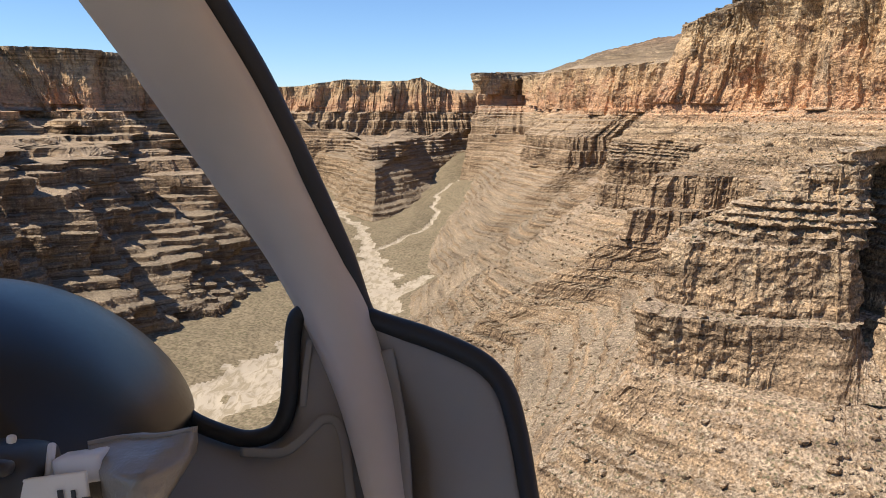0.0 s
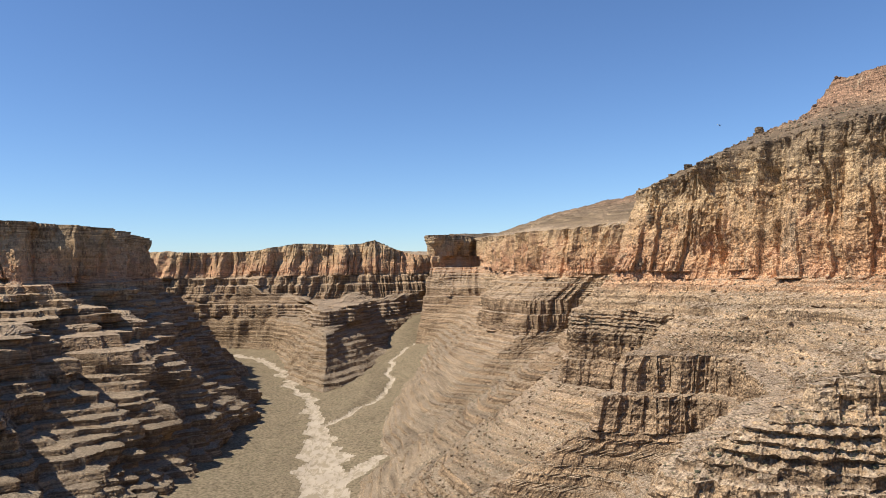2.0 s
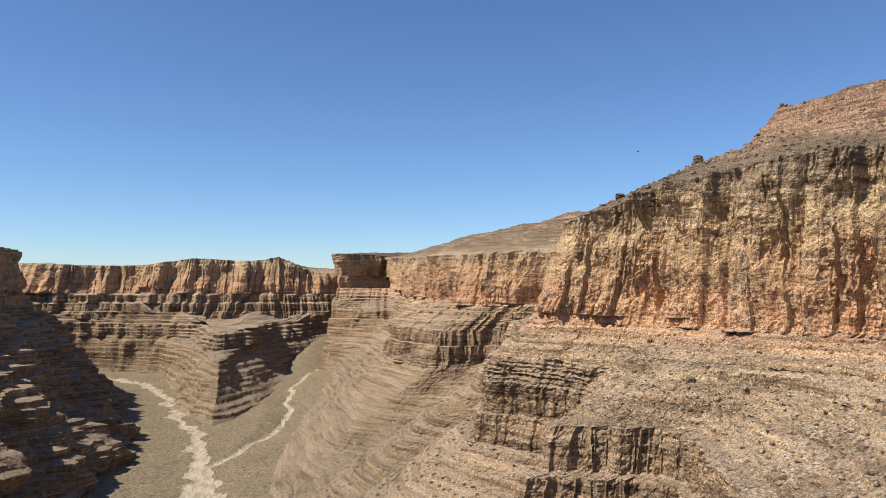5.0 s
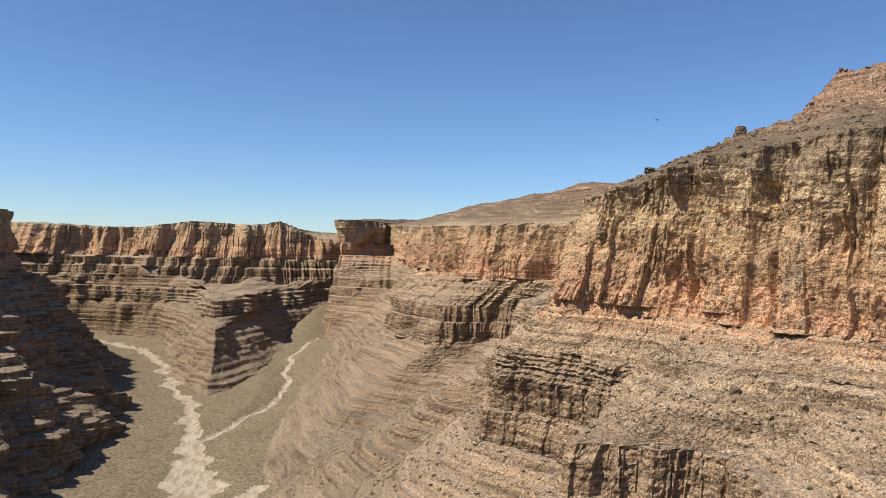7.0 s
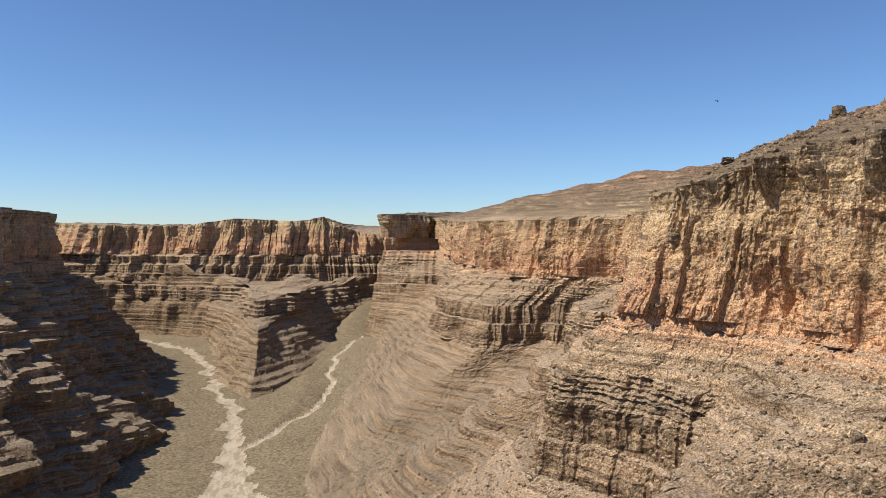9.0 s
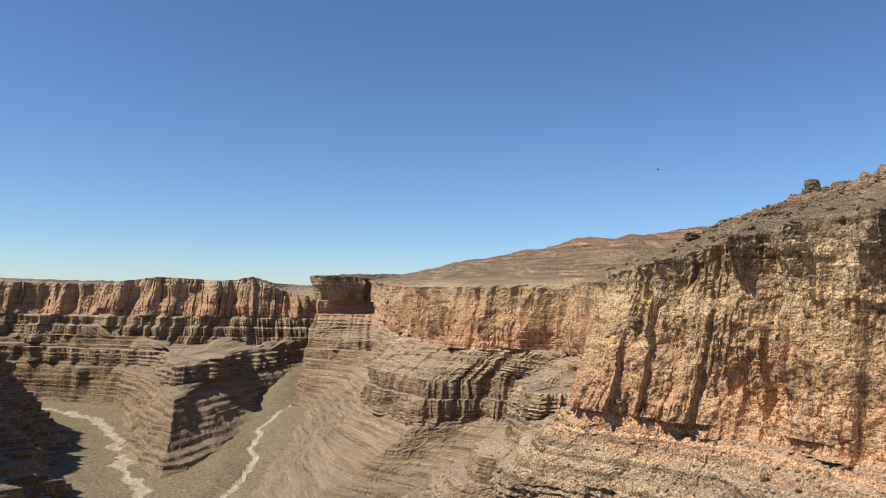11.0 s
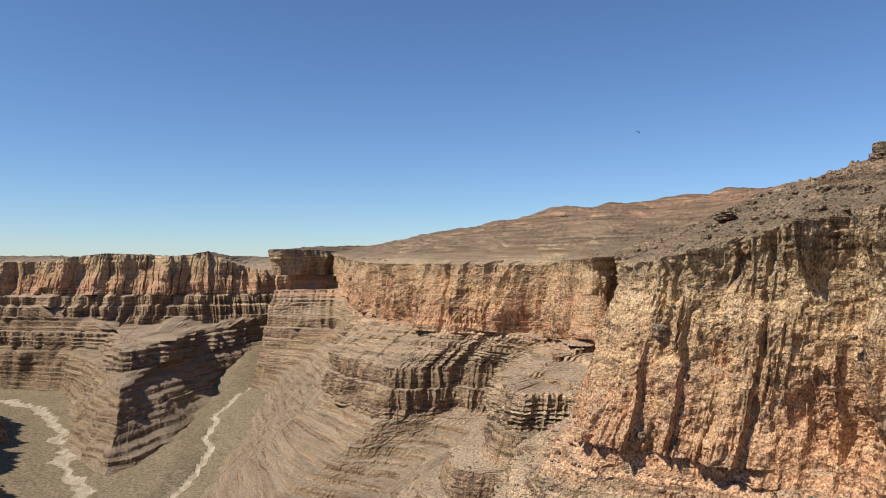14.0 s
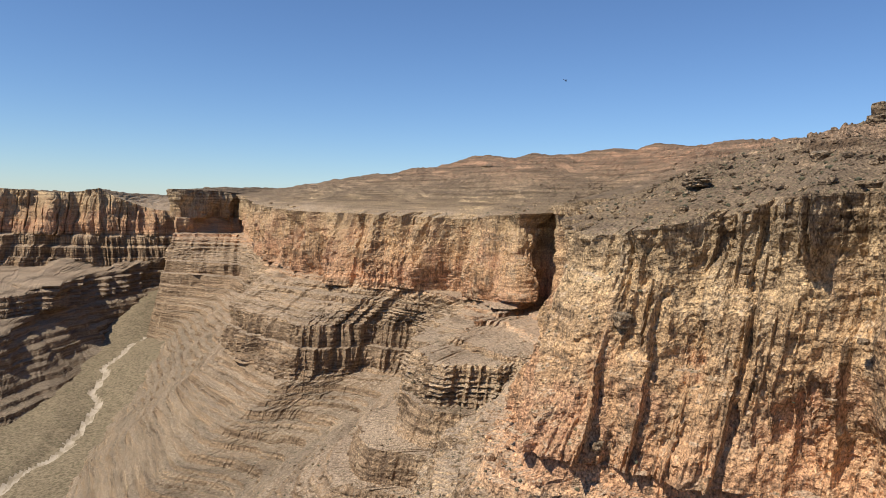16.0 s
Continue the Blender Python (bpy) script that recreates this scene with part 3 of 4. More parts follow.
EAST_GRID = canyon_wall("cliff_wall_east", "sunlit tan and red layered canyon wall with ledges and fluted cliffs", EAST, ("slope", "ledge", "bench", "cliff"), ZONES_EAST, [44, 36, 24, 14],
                        [40, 60, 110, 110, 110, 110, 140, 150, 130, 100, 60, 70, 110, 70, 80, 70, 70, 60, 40, 40, 30], -1, 1, 1.0, 0.0, 1.0, 0.88,
                        ((150, 150, 95, 150), (140, 880, 70, 120), (90, 1580, 60, 90), (150, 1300, 70, 70), (40, 1100, 60, 60)))
# the head of the canyon: a spur with two tiers of cliff under the domes of the rim
NORTH_FLOOR = [(420, 3080), (200, 2900), (75, 2650), (-15, 2360), (-85, 2090), (-192, 1930), (-300, 2110), (-390, 2480), (-460, 2700), (-680, 2800), (-920, 2840), (-1300, 2980), (-1700, 3150)]
NORTH_TIER_FOOT = [(430, 3088), (195, 2915), (70, 2700), (-50, 2420), (-130, 2170), (-190, 2030), (-268, 2150), (-370, 2530), (-465, 2725), (-688, 2825), (-918, 2855), (-1306, 2998), (-1703, 3160)]
NORTH_TIER_BROW = [(432, 3092), (190, 2925), (65, 2740), (-85, 2480), (-165, 2300), (-198, 2120), (-245, 2240), (-350, 2570), (-470, 2745), (-690, 2840), (-917, 2862), (-1310, 3008), (-1705, 3166)]
NORTH_LEDGE_FOOT = [(434, 3096, 10), (185, 2935), (58, 2780), (-75, 2560), (-125, 2400), (-205, 2265), (-258, 2290), (-335, 2640), (-475, 2765), (-692, 2850), (-916, 2868), (-1312, 3015), (-1706, 3170)]
NORTH_LEDGE_BROW = [(436, 3100, 20), (180, 2945), (52, 2815), (-78, 2620), (-122, 2440, 5), (-208, 2300, -5), (-238, 2330, -6), (-318, 2700), (-480, 2785), (-694, 2862), (-914, 2875), (-1314, 3025, 20), (-1708, 3176, 40)]
NORTH_CLIFF_FOOT = [(440, 3110, 70), (176, 2962, 35), (90, 2845), (-18, 2815, -10), (-66, 2802, -22), (-170, 2795), (-240, 2806, -24), (-414, 2815), (-560, 2826, 30), (-700, 2880, -20), (-910, 2895), (-1320, 3050, 20), (-1712, 3185, 48)]
NORTH_RIM = [(450, 3130, 3), (180, 2990, -36), (76, 2900, -40), (-21, 2865, -12), (-90, 2850, 18), (-150, 2890, 6), (-207, 2865, 2), (-388, 2855, 9), (-534, 2890, -13), (-684, 2930, -17), (-860, 2920, -14), (-1325, 3080), (-1715, 3200)]
NORTH_UPPER = [(560, 3300, 49), (250, 3300), (100, 3220), (10, 3180), (-60, 3120, 30), (-130, 3120, 30), (-200, 3120, 22), (-400, 3080, 26), (-550, 3120, 10), (-720, 3200), (-940, 3150, 14), (-1330, 3250, 20), (-1720, 3300, 32)]
NORTH_PLATEAU = [(900, 4700), (600, 4800), (300, 4800), (100, 4800), (0, 4800), (-150, 4800), (-300, 4800), (-500, 4800), (-700, 4800), (-900, 4800), (-1200, 4800), (-1500, 4800), (-1900, 4700)]
NORTH = [(None, NORTH_FLOOR), (60, NORTH_TIER_FOOT), (125, NORTH_TIER_BROW), (143, NORTH_LEDGE_FOOT), (190, NORTH_LEDGE_BROW), (222, NORTH_CLIFF_FOOT), (402, NORTH_RIM), (376, NORTH_UPPER), (405, NORTH_PLATEAU)]
# a bench of buttresses under the rim
NORTH.insert(6, (292, [(0.35 * a[0] + 0.65 * b[0], 0.35 * a[1] + 0.65 * b[1], (0.4 * (a[2] if len(a) > 2 else 0)) + 0.3 * (b[2] if len(b) > 2 else 0)) for a, b in zip(NORTH[5][1], NORTH[6][1])]))
ZONES_NORTH = [(-40, 60, (12, 24), (0.35, 0.7), 4.0, 2), (60, 222, (8, 20), (0.5, 0.85), 2.8, 2), (222, 300, (14, 34), (0.7, 0.9), 2.6, 2), (300, 402, (30, 50), (0.88, 0.95), 2.2, 2)]
canyon_wall("cliff_wall_north", "distant canyon head wall with dark cliffs above grey slopes", NORTH, ("slope", "slope", "slope", "ledge", "slope", "ledge", "cliff"), ZONES_NORTH, [14, 8],
            [50, 60, 70, 80, 80, 80, 80, 80, 70, 50, 40, 20], 1, 2, 1.5, 12.0, 1.7, 0.45)
WEST_FLOOR = [(-420, -500), (-420, 300), (-430, 700), (-400, 960), (-330, 1150), (-300, 1440), (-390, 1950), (-510, 2380), (-700, 2600), (-1100, 2740), (-1700, 3150)]
WEST_TIER = [(-640, -500), (-640, 300), (-570, 760), (-505, 1010), (-465, 1215), (-400, 1460), (-510, 1930), (-600, 2340), (-760, 2540), (-1110, 2700), (-1705, 3170, 20)]
WEST_BENCH = [(-740, -500), (-740, 300), (-650, 860), (-600, 1068, -10), (-555, 1300, -15), (-470, 1490, -30), (-590, 1930), (-680, 2320), (-820, 2500), (-1120, 2660), (-1710, 3180, 10)]
WEST_BENCH_BACK = [(-880, -500), (-880, 300), (-800, 980), (-745, 1350), (-645, 1430), (-560, 1620), (-650, 2000), (-730, 2290), (-860, 2465), (-1120, 2632), (-1711, 3183, 1)]
WEST_CLIFF_FOOT = [(-900, -500), (-900, 300), (-860, 1000), (-800, 1430), (-690, 1480), (-600, 1660), (-680, 2010), (-750, 2300), (-880, 2460), (-1130, 2620), (-1712, 3185, -32)]
WEST_RIM = [(-920, -500), (-920, 300), (-930, 1000), (-870, 1450, 10), (-710, 1510, 8), (-630, 1690), (-705, 2030), (-775, 2290), (-900, 2440), (-1140, 2600), (-1715, 3200, -6)]
WEST_UPPER = [(-1200, -500), (-1200, 300), (-1200, 1050), (-1100, 1650), (-900, 1720), (-840, 1850), (-900, 2050), (-960, 2250), (-1060, 2380), (-1250, 2560), (-1720, 3300, -12)]
WEST_PLATEAU = [(-4800, -500), (-4800, 300), (-4800, 1200), (-4700, 2200), (-4500, 2700), (-4200, 3200), (-3800, 3700), (-3200, 4200), (-2800, 4500), (-2400, 4650), (-1900, 4700, -65)]
WEST = [(None, WEST_FLOOR), (120, WEST_TIER), (230, WEST_BENCH), (256, WEST_BENCH_BACK), (302, WEST_CLIFF_FOOT), (408, WEST_RIM), (420, WEST_UPPER), (470, WEST_PLATEAU)]
ZONES_WEST = [(-40, 120, (10, 22), (0.5, 0.85), 2.4, 2), (120, 302, (10, 26), (0.6, 0.9), 2.2, 2), (302, 408, (14, 40), (0.88, 0.95), 2.2, 2)]
canyon_wall("cliff_wall_west", "shaded bluish canyon wall with sunlit ledges and buttresses", WEST, ("ledge", "ledge", "ledge", "ledge", "cliff"), ZONES_WEST, [14, 8],
            [20, 30, 120, 150, 130, 120, 90, 50, 40, 24], 1, 3, 1.5, 55.0, 1.0, 0.8)


# ---- boulders and scrub ----
def solid(seed, squash):
    """A rough stone or clump: the corners and faces of an icosahedron, dented."""
    bm = bmesh.new()
    bmesh.ops.create_icosphere(bm, subdivisions=1, radius=1.0)
    rnd = random.Random(seed)
    v = np.array([tuple(q.co * rnd.uniform(0.68, 1.12)) for q in bm.verts]) * (1, 1, squash)
    f = np.array([[q.index for q in face.verts] for face in bm.faces])
    bm.free()
    return v, f


def scatter(name, label, category, count, sizes, squash, material, seed, choose):
    rnd = np.random.RandomState(seed)
    g = EAST_GRID
    n = np.cross(np.gradient(g, axis=1), np.gradient(g, axis=0))
    n /= np.linalg.norm(n, axis=2)[..., None] + 1e-9
    ok = np.abs(n[..., 2]) > 0.62
    ok &= choose(g[..., 0], g[..., 1], g[..., 2])
    spots = g[ok]
    pick = spots[rnd.choice(len(spots), count)]
    vs, fs, base = [], [], 0
    kinds = [solid(seed * 10 + i, squash) for i in range(6)]
    for i, at in enumerate(pick):
        v, f = kinds[i % 6]
        r = sizes[0] + (sizes[1] - sizes[0]) * rnd.rand() ** 3
        a = rnd.rand() * 6.283
        m = np.array(((math.cos(a), -math.sin(a), 0), (math.sin(a), math.cos(a), 0), (0, 0, 1)))
        vs.append((v * r * rnd.uniform(0.8, 1.2, 3)) @ m.T + at + (0, 0, r * squash * 0.35))
        fs.append(f + base)
        base += len(v)
    me = bpy.data.meshes.new(name)
    me.from_pydata(np.vstack(vs).tolist(), [], np.vstack(fs).tolist())
    me.materials.append(material)
    return tagged(new(name, me), label, category, kind="stuff")


def scrub_material():
    k = Mat("desert_scrub", 0.9)
    g = k.t.nodes.new("ShaderNodeNewGeometry")
    r = g.outputs["Random Per Island"]
    n = k.noise(k.pos(3.0, 3.0, 3.0), 4, 0.7)
    col = k.mix(r, (0.075, 0.075, 0.038), (0.15, 0.13, 0.075))
    return k.done(k.mix(k.span(n, 0.45, 0.65), col, (0.05, 0.048, 0.028)), k.bump(n, 0.5, 1.0))


SCRUB = scrub_material()
scatter("boulders", "tan fallen boulders and rubble strewn over the slopes", "boulders", 9000, (0.5, 2.6), 0.75, ROCK, 3,
        lambda x, y, z: (y > 20) & (y < 1350) & (x < 620) & (z > 20) & (z < 500))
scatter("scrub", "low dark olive desert shrubs dotted over the slopes", "shrubs", 6000, (0.45, 1.3), 0.7, SCRUB, 5,
        lambda x, y, z: (y > 20) & (y < 1500) & (x < 640) & (z > 20) & (perlin(x / 60, y / 60, z / 60) > -0.25))


def build_balanced_rock():
    d = np.hypot(EAST_GRID[..., 0] - 386, EAST_GRID[..., 1] - 803)
    base = float(np.median(EAST_GRID[..., 2][d < 4]))
    top = tagged(new("balanced_rock"), "big dark brown boulder perched on the slope above the cliff", "boulder")
    top.matrix_world = pose(386, 803, base)
    for name, at, size, seed in (("block", (0, 0, 4.2), (3.6, 3.2, 3.4), 4), ("plinth", (-0.4, 0, 0.4), (4.6, 4.0, 1.8), 8)):
        bm = bmesh.new()
        bmesh.ops.create_cube(bm, size=2.0)
        bmesh.ops.subdivide_edges(bm, edges=bm.edges, cuts=7, use_grid_fill=True)
        for v in bm.verts:
            q = v.co.copy()
            q = q.lerp(q.normalized() * 1.25, 0.45)
            v.co = Vector((q.x * size[0], q.y * size[1], q.z * size[2])) * (1 + 0.16 * noise.noise(q * 1.6 + Vector((seed, 0, 0)))) + Vector(at)
        ob = part(name, bm, ROCK, top)
        for f in ob.data.polygons:
            f.use_smooth = False



# ---- the cabin the flight starts from ----
def plain_material(name, color, rough, grain, relief, spec=0.5):
    k = Mat(name, rough)
    k.b.inputs["Specular IOR Level"].default_value = spec
    n = k.noise(k.pos(grain, grain, grain), 4, 0.6)
    w = k.noise(k.pos(9.0, 9.0, 9.0), 3)
    lo, hi = tuple(c * 0.86 for c in color), tuple(min(1.0, c * 1.12) for c in color)
    return k.done(k.mix(w, lo, hi), k.bump(n, relief, 0.5))


TRIM = plain_material("grey_trim_plastic", (0.60, 0.53, 0.465), 0.55, 900, 0.0006)
TRIM_DARK = plain_material("dark_trim_plastic", (0.27, 0.26, 0.25), 0.6, 900, 0.0006)
RUBBER = plain_material("black_rubber", (0.018, 0.017, 0.017), 0.55, 500, 0.0006)
SHIELD = plain_material("black_glareshield_vinyl", (0.012, 0.0115, 0.011), 0.30, 1400, 0.0003, 0.45)
PANEL = plain_material("black_panel_paint", (0.03, 0.03, 0.032), 0.45, 700, 0.0004)
FOIL = plain_material("grey_bag_film", (0.25, 0.235, 0.215), 0.28, 60, 0.004)
PAPER = plain_material("white_card", (0.78, 0.76, 0.72), 0.7, 300, 0.0003)
CLIP = plain_material("white_plastic", (0.72, 0.73, 0.76), 0.4, 300, 0.0002)
METAL = plain_material("brushed_steel", (0.55, 0.55, 0.56), 0.35, 400, 0.0002)


def part(name, bm, material, parent, label=""):
    """Links a bmesh as one mesh object under a thing or a part."""
    bmesh.ops.recalc_face_normals(bm, faces=bm.faces)
    for f in bm.faces:
        f.smooth = True
    me = bpy.data.meshes.new(name)
    bm.to_mesh(me)
    bm.free()
    me.materials.append(material)
    ob = new(name, me)
    ob.parent = parent
    return tagged(ob, label)


def curve_points(pts, n):
    return [Vector(v) for v in spline(pts, np.linspace(0, len(pts) - 1, n))]


def strip(a, b, n, bulge, thick, across=8):
    """A moulded strip between two edge lines, bulging towards the seat, with a back."""
    bm = bmesh.new()
    pa, pb = curve_points(a, n), curve_points(b, n)
    front, back = [], []
    for u, v in zip(pa, pb):
        rf, rb = [], []
        for j in range(across + 1):
            w = j / across
            q = u.lerp(v, w)
            rise = bulge * min(1.0, 3.2 * min(w, 1 - w)) ** 0.6
            rf.append(bm.verts.new(q + Vector((0, -rise, 0))))
            rb.append(bm.verts.new(q + Vector((0, thick, 0))))
        front.append(rf)
        back.append(rb)
    for i in range(n - 1):
        for j in range(across):
            bm.faces.new((front[i][j], front[i][j + 1], front[i + 1][j + 1], front[i + 1][j]))
            bm.faces.new((back[i][j], back[i + 1][j], back[i + 1][j + 1], back[i][j + 1]))
        for j in (0, across):
            bm.faces.new((front[i][j], front[i + 1][j], back[i + 1][j], back[i][j]))
    for i in (0, n - 1):
        for j in range(across):
            bm.faces.new((front[i][j], back[i][j], back[i][j + 1], front[i][j + 1]))
    return bm


def tube(pts, n, radius, sides=10, flat=1.0, end=1.0):
    bm = bmesh.new()
    line = curve_points(pts, n)
    rings = []
    full = radius
    for i, q in enumerate(line):
        radius = full * (1 + (end - 1) * i / (n - 1))
        t = (line[min(i + 1, n - 1)] - line[max(i - 1, 0)]).normalized()
        a = t.cross(Vector((0, 1, 0))).normalized()
        b = t.cross(a)
        rings.append([bm.verts.new(q + a * math.cos(2 * math.pi * k / sides) * radius + b * math.sin(2 * math.pi * k / sides) * radius * flat) for k in range(sides)])
    for r, q in zip(rings[:-1], rings[1:]):
        for k in range(sides):
            bm.faces.new((r[k], r[(k + 1) % sides], q[(k + 1) % sides], q[k]))
    bm.faces.new(rings[0])
    bm.faces.new(rings[-1][::-1])
    return bm


def box(size, at, turn=(0, 0, 0), bevel=0.004):
    bm = bmesh.new()
    bmesh.ops.create_cube(bm, size=1.0)
    bmesh.ops.scale(bm, vec=size, verts=bm.verts)
    bmesh.ops.bevel(bm, geom=list(bm.edges), offset=bevel, segments=2, profile=0.5, affect="EDGES")
    bmesh.ops.transform(bm, matrix=pose(*at, *turn), verts=bm.verts)
    return bm


build_balanced_rock()


def ground_at(x, y, reach=5.0):
    """Height of the east wall's surface near a place on it."""
    d = np.hypot(EAST_GRID[..., 0] - x, EAST_GRID[..., 1] - y)
    near = EAST_GRID[..., 2][d < reach]
    return float(np.median(near)) if len(near) else None


def stone_mesh(size, seed, cuts, angular):
    bm = bmesh.new()
    bmesh.ops.create_cube(bm, size=2.0)
    bmesh.ops.subdivide_edges(bm, edges=bm.edges, cuts=cuts, use_grid_fill=True)
    for v in bm.verts:
        q = v.co.copy()
        q = q.lerp(q.normalized() * 1.25, angular)
        k = 1 + 0.20 * noise.noise(q * 1.5 + Vector((seed, 0, 0))) + 0.08 * noise.noise(q * 4.0 + Vector((0, seed, 0)))
        v.co = Vector((q.x * size[0], q.y * size[1], q.z * size[2])) * k
    me = bpy.data.meshes.new("stone")
    bm.to_mesh(me)
    bm.free()
    me.materials.append(ROCK)
    return me


def build_boulders():
    """Large fallen blocks that can be told apart, at the foot of the cliff and on the slope above it."""
    rnd = random.Random(11)
    for i, (x, y) in enumerate(((296, 815), (286, 812), (306, 790), (262, 815), (318, 750), (330, 700), (275, 820), (250, 800), (350, 800), (362, 822), (345, 770), (372, 790), (340, 860), (232, 770), (300, 730), (268, 690), (310, 660), (285, 640))):
        z = ground_at(x, y)
        if z is None:
            continue
        r = rnd.uniform(1.3, 3.2)
        ob = new("boulder", stone_mesh((r, r * rnd.uniform(0.7, 1.0), r * rnd.uniform(0.55, 0.9)), i * 3.7, 5, 0.4))
        ob.matrix_world = pose(x, y, z + r * 0.25, rnd.uniform(-12, 12), rnd.uniform(-12, 12), rnd.uniform(0, 360))
        tagged(ob, "angular tan fallen boulder resting on the rubble slope", "boulder", group="fallen boulders")
    z = ground_at(327, 845)
    if z is not None:
        ledge = tagged(new("rock_ledge"), "dark red overhanging sandstone ledge on the slope above the cliff", "rock ledge")
        ledge.matrix_world = pose(327, 845, z, 0, 0, 65)
        for name, at, size in (("slab", (0, 0, 2.6), (11.0, 4.0, 1.1)), ("slab", (3.0, 0.6, 0.9), (8.0, 3.6, 1.0)), ("slab", (-6.0, 0.4, 1.0), (4.5, 3.0, 1.2))):
            ob = new(name, stone_mesh(size, at[0] + 5.0, 6, 0.25))
            ob.parent = ledge
            ob.location = at
    z = ground_at(586, 1643, 25.0)
    if z is not None:
        cap = new("cap_rock", stone_mesh((13.0, 11.0, 5.0), 2.2, 7, 0.2))
        cap.matrix_world = pose(586, 1643, z - 1.0)
        tagged(cap, "flat brown cap rock on the mesa top", "cap rock")


build_boulders()
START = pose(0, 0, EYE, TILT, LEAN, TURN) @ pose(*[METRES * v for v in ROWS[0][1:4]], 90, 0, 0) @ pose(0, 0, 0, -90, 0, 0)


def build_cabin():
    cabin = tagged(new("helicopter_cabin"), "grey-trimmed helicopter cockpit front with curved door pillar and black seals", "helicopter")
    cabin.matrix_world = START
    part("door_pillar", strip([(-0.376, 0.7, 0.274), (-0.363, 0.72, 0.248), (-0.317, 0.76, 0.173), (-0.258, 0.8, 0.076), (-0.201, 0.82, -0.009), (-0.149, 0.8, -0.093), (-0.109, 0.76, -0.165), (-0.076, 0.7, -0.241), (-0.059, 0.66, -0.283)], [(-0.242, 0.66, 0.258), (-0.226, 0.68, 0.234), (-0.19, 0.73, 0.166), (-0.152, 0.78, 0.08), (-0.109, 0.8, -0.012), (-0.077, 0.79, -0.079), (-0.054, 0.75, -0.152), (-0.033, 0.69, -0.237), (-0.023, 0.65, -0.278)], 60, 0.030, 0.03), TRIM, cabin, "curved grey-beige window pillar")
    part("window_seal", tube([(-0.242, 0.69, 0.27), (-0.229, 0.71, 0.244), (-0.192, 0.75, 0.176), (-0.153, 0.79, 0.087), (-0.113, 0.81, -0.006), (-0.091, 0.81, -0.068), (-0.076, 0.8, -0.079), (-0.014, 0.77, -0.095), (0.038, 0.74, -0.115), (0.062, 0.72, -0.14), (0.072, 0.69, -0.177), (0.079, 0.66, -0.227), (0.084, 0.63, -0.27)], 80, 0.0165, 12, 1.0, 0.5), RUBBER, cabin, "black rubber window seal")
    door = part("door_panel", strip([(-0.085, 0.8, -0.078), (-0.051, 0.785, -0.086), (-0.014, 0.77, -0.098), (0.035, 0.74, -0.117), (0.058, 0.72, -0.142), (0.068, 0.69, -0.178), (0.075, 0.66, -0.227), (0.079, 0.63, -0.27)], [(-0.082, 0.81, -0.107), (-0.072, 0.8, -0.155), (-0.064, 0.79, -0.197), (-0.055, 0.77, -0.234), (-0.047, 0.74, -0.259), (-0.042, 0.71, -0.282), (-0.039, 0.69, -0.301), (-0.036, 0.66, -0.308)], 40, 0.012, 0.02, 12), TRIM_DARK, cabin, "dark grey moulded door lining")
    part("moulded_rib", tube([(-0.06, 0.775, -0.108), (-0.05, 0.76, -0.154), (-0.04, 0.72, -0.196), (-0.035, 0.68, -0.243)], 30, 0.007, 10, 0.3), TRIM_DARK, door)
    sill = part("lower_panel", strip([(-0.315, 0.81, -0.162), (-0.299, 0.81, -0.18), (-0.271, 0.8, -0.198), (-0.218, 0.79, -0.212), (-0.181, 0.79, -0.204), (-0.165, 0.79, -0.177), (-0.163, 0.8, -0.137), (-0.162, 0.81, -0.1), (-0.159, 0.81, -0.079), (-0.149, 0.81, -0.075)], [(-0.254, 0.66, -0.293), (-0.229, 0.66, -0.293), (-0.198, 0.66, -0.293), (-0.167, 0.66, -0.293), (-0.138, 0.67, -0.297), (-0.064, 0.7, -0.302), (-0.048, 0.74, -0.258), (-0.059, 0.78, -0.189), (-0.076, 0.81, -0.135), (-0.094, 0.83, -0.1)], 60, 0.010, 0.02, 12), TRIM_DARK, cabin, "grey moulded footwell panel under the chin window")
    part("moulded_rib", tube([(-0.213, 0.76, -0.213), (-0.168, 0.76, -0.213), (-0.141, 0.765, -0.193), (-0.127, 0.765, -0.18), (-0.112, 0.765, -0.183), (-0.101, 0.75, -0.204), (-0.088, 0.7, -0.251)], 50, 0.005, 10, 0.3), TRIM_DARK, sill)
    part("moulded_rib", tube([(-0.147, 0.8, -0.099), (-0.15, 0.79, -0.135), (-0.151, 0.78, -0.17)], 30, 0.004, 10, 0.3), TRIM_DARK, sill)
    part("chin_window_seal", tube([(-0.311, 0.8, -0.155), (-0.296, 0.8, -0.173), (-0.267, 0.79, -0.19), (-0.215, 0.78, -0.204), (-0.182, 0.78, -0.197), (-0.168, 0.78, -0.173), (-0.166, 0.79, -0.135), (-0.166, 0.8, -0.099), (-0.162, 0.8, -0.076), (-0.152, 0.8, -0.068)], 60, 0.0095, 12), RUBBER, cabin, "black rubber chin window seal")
    # the hooded glareshield
    bm = bmesh.new()
    rings = []
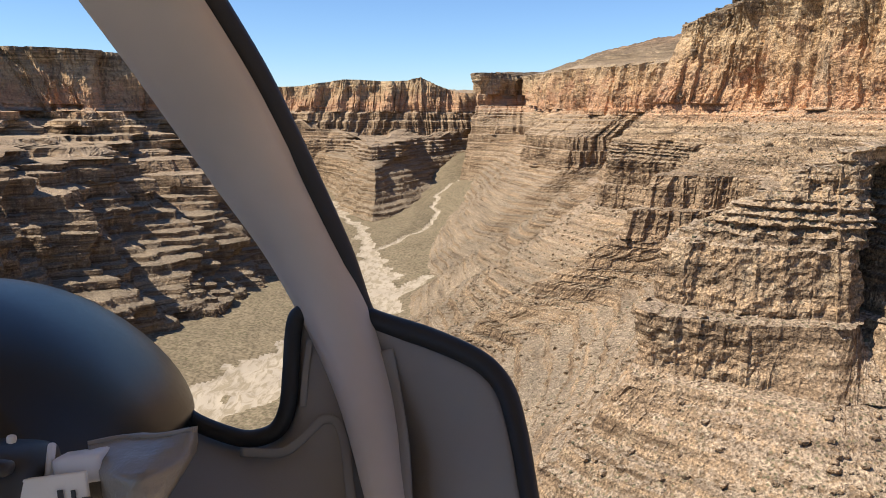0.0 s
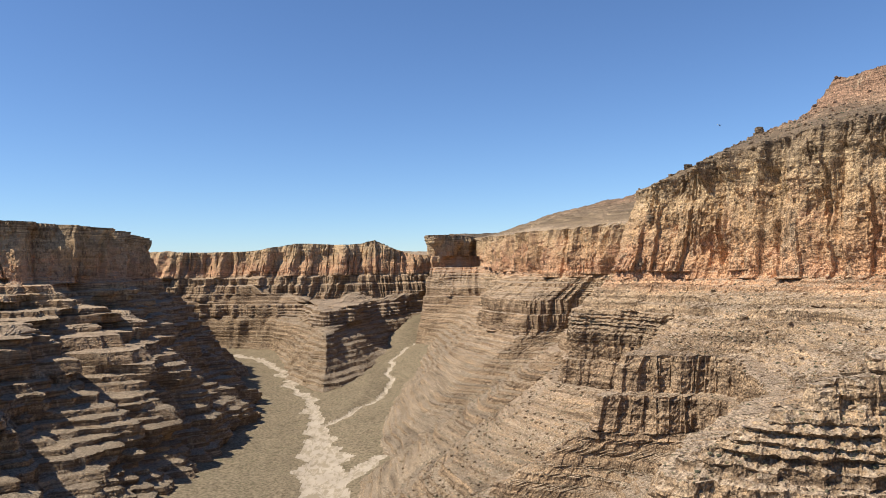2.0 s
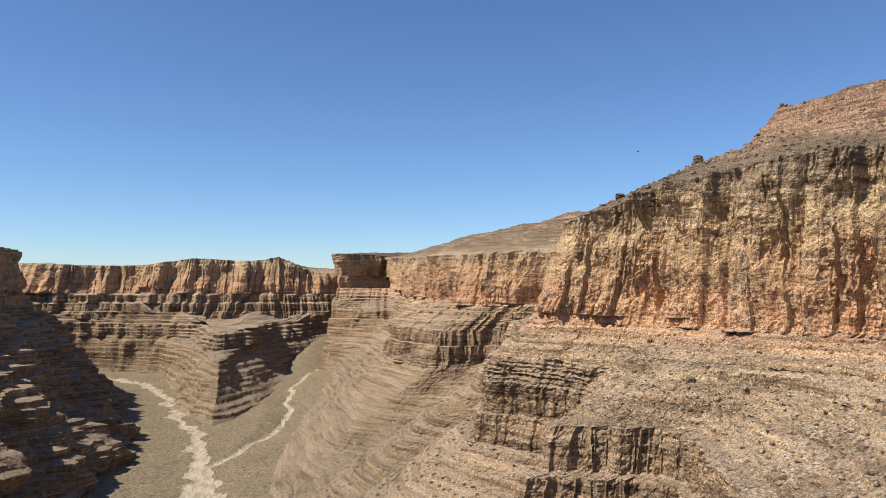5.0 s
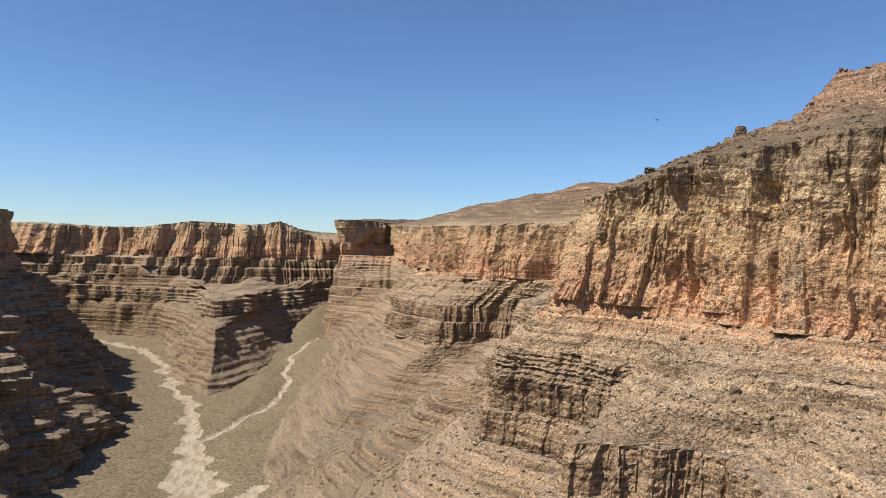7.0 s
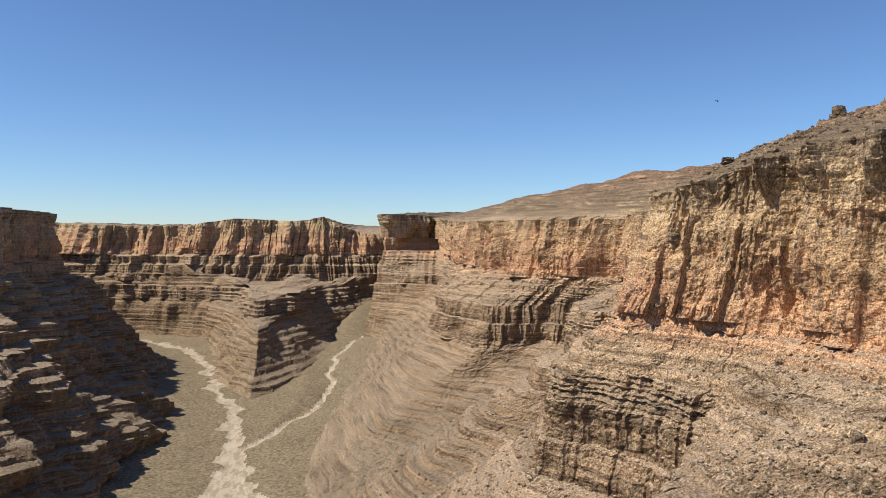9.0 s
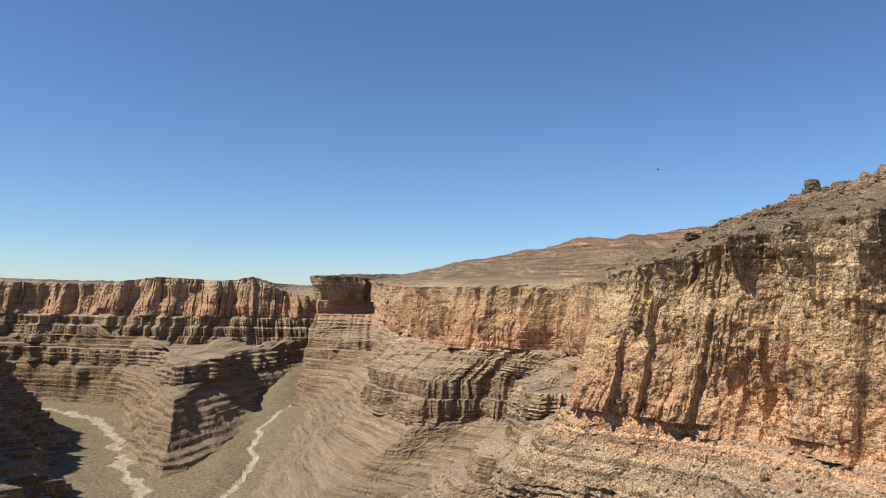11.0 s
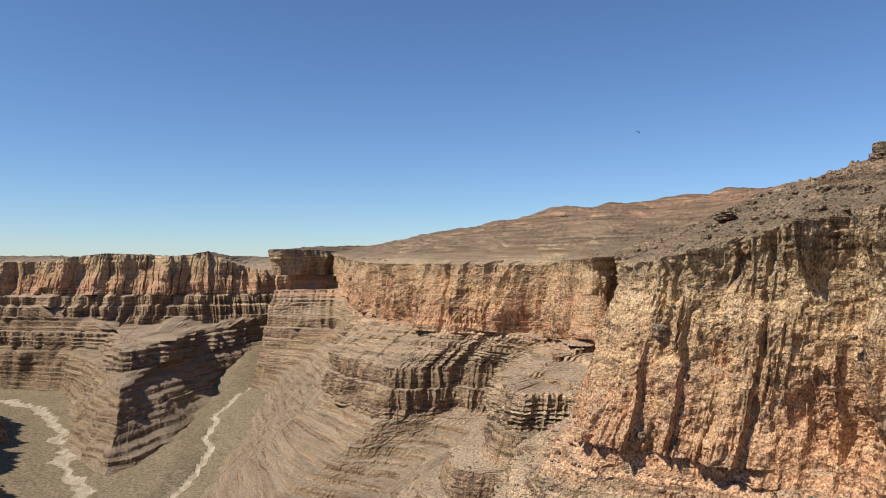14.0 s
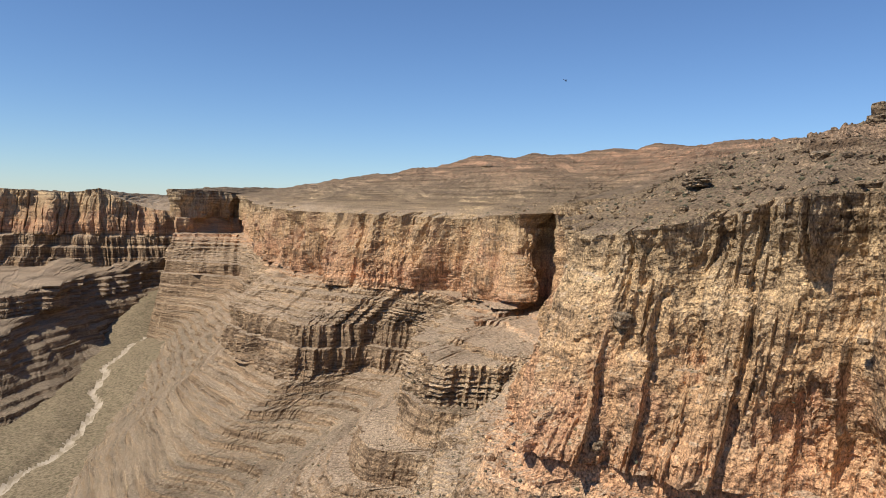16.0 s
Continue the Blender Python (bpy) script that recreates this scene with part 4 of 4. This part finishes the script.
    for i in range(25):
        f = i / 24
        d = 0.52 + 0.50 * f
        k = (1 - abs(2 * f - 0.62) ** 2.6 / 2.4) if f > 0.31 else (1 - (0.31 - f) ** 2 * 2.2)
        ring = []
        for j in range(49):
            a = 2 * math.pi * j / 48
            c, n = math.cos(a), math.sin(a)
            e = 2 / 1.5
            ring.append(bm.verts.new((-0.45 + 0.188 * k * math.copysign(abs(c) ** e, c), d, -0.178 + 0.150 * k * math.copysign(abs(n) ** e, n))))
        rings.append(ring)
    for r, q in zip(rings[:-1], rings[1:]):
        for j in range(48):
            bm.faces.new((r[j], r[j + 1], q[j + 1], q[j]))
    bm.faces.new(rings[0][:-1])
    bm.faces.new(rings[-1][:-1][::-1])
    bmesh.ops.remove_doubles(bm, verts=bm.verts, dist=0.0004)
    part("glareshield", bm, SHIELD, cabin, "glossy black rounded instrument hood")
    dash = part("instrument_panel", box((0.30, 0.06, 0.20), (-0.432, 0.512, -0.232), (4, 3, 3), 0.016), PANEL, cabin, "black instrument panel face")
    part("screw", box((0.006, 0.005, 0.006), (-0.286, 0.480, -0.126), (0, 0, 0), 0.002), METAL, dash)
    part("pocket_edge", box((0.17, 0.014, 0.010), (-0.37, 0.477, -0.137), (0, 6, 2), 0.004), PANEL, dash)
    # a plain shell out of view, added to keep the sun off the trim
    part("sun_block_roof", box((2.2, 2.5, 0.05), (-0.2, -0.35, 0.60), (3, 0, 0), 0.02), TRIM, cabin, "plain pale grey cabin top, unseen, added to keep sun off the trim")
    part("unseen_back", box((2.2, 0.05, 1.9), (-0.2, -1.58, -0.35), (0, 0, 0), 0.02), TRIM, cabin, "plain pale grey cabin back, unseen, added to dim the cockpit")
    part("unseen_floor", box((2.2, 1.7, 0.05), (-0.2, -0.75, -1.28), (0, 0, 0), 0.02), TRIM_DARK, cabin)
    return cabin


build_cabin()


def build_bag():
    bag = tagged(new("sickness_bag"), "crumpled grey film bag tucked into the panel pocket", "bag")
    bag.matrix_world = START
    bm = bmesh.new()
    rows = [curve_points(q, 16) for q in ([(-0.255, 0.52, -0.14), (-0.235, 0.53, -0.138), (-0.208, 0.53, -0.137), (-0.183, 0.53, -0.132)], [(-0.238, 0.5, -0.154), (-0.214, 0.49, -0.152), (-0.195, 0.49, -0.15), (-0.182, 0.51, -0.149)], [(-0.233, 0.5, -0.179), (-0.213, 0.485, -0.176), (-0.199, 0.485, -0.176), (-0.195, 0.5, -0.177)])]
    grid = []
    for i in range(15):
        f = i / 14
        line = []
        for j in range(16):
            q = rows[0][j].lerp(rows[1][j], min(1, f * 2)) if f < 0.5 else rows[1][j].lerp(rows[2][j], f * 2 - 1)
            d = -0.012 * math.sin(math.pi * f) * math.sin(math.pi * j / 15) + 0.004 * noise.noise(Vector((j * 0.5, i * 0.4, 2.0)))
            line.append(bm.verts.new(q + Vector((0, d, 0))))
        grid.append(line)
    back = [[bm.verts.new(v.co + Vector((0, 0.012 + 0.012 * math.sin(math.pi * i / 14), 0))) for v in row] for i, row in enumerate(grid)]
    for i in range(14):
        for j in range(15):
            bm.faces.new((grid[i][j], grid[i][j + 1], grid[i + 1][j + 1], grid[i + 1][j]))
            bm.faces.new((back[i][j], back[i + 1][j], back[i + 1][j + 1], back[i][j + 1]))
        for j in (0, 15):
            bm.faces.new((grid[i][j], grid[i + 1][j], back[i + 1][j], back[i][j]))
    for i in (0, 14):
        for j in range(15):
            bm.faces.new((grid[i][j], back[i][j], back[i][j + 1], grid[i][j + 1]))
    part("film", bm, FOIL, bag)
    part("seam", tube([(-0.255, 0.52, -0.14), (-0.235, 0.53, -0.138), (-0.208, 0.53, -0.137), (-0.183, 0.53, -0.132)], 24, 0.0022, 8), FOIL, bag)
    card = tagged(new("notice_card"), "white paper card with dark handwritten marks in the pocket", "card")
    card.matrix_world = START
    part("sheet", box((0.048, 0.004, 0.05), (-0.262, 0.49, -0.178), (0, -7, 0), 0.001), PAPER, card)
    for i, (w, h) in enumerate(((0.004, 0.008), (0.003, 0.012), (0.007, 0.007))):
        part("writing_mark", box((w, 0.001, h), (-0.257 + 0.009 * i, 0.4868, -0.166 - 0.002 * i), (0, -7, 0), 0.0003), PANEL, card)
    clip = tagged(new("plastic_clip"), "small white moulded plastic clip standing in the pocket", "clip")
    clip.matrix_world = START
    part("body", box((0.034, 0.022, 0.020), (-0.253, 0.51, -0.153), (0, -8, 0), 0.003), CLIP, clip)
    part("prong", box((0.005, 0.006, 0.030), (-0.274, 0.505, -0.150), (0, 6, 0), 0.002), CLIP, clip)


build_bag()


# ---- the other helicopter ----
def lathe(profile, sides, m):
    """A body turned round its length: profile of (along, radius)."""
    bm = bmesh.new()
    rings = [[bm.verts.new((r * math.cos(2 * math.pi * k / sides), y, r * math.sin(2 * math.pi * k / sides))) for k in range(sides)] for y, r in profile]
    for a, b in zip(rings[:-1], rings[1:]):
        for k in range(sides):
            bm.faces.new((a[k], a[(k + 1) % sides], b[(k + 1) % sides], b[k]))
    bm.faces.new(rings[0])
    bm.faces.new(rings[-1][::-1])
    bmesh.ops.transform(bm, matrix=m, verts=bm.verts)
    return bm


def build_helicopter():
    paint = plain_material("dark_blue_paint", (0.03, 0.035, 0.06), 0.3, 5, 0.001)
    h = tagged(new("helicopter"), "small dark helicopter flying far off against the sky", "helicopter")
    h.matrix_world = pose(780, 1758, 637, 0, 0, -60)
    one = Matrix.Identity(4)
    part("fuselage", lathe([(-2.6, 0.35), (-2.0, 0.9), (-0.6, 1.15), (0.8, 1.1), (1.8, 0.75), (2.3, 0.2)], 16, one), paint, h)
    part("tail_boom", lathe([(-8.2, 0.16), (-5.0, 0.25), (-2.2, 0.45)], 12, pose(0, 0, 0.4)), paint, h)
    part("fin", box((0.12, 1.1, 2.0), (0, -8.2, 0.9), (-18, 0, 0), 0.04), paint, h)
    part("mast", lathe([(0, 0.14), (0.9, 0.12)], 10, pose(0, 0, 1.0, 90, 0, 0)), PANEL, h)
    for a in (20, 140, 260):
        part("rotor_blade", box((0.34, 5.2, 0.06), (2.6 * math.sin(radians(a)), 2.6 * math.cos(radians(a)), 1.9), (0, 0, -a), 0.02), PANEL, h)
    for x in (-1.0, 1.0):
        part("skid", tube([(x, -2.0, -1.6), (x, 0.0, -1.65), (x, 1.8, -1.6), (x, 2.4, -1.3)], 16, 0.07, 8), PANEL, h)
        part("skid_strut", tube([(x * 0.5, -0.9, -0.8), (x * 0.8, -0.9, -1.3), (x, -0.9, -1.62)], 8, 0.05, 8), PANEL, h)
        part("skid_strut", tube([(x * 0.5, 0.9, -0.8), (x * 0.8, 0.9, -1.3), (x, 0.9, -1.62)], 8, 0.05, 8), PANEL, h)


build_helicopter()
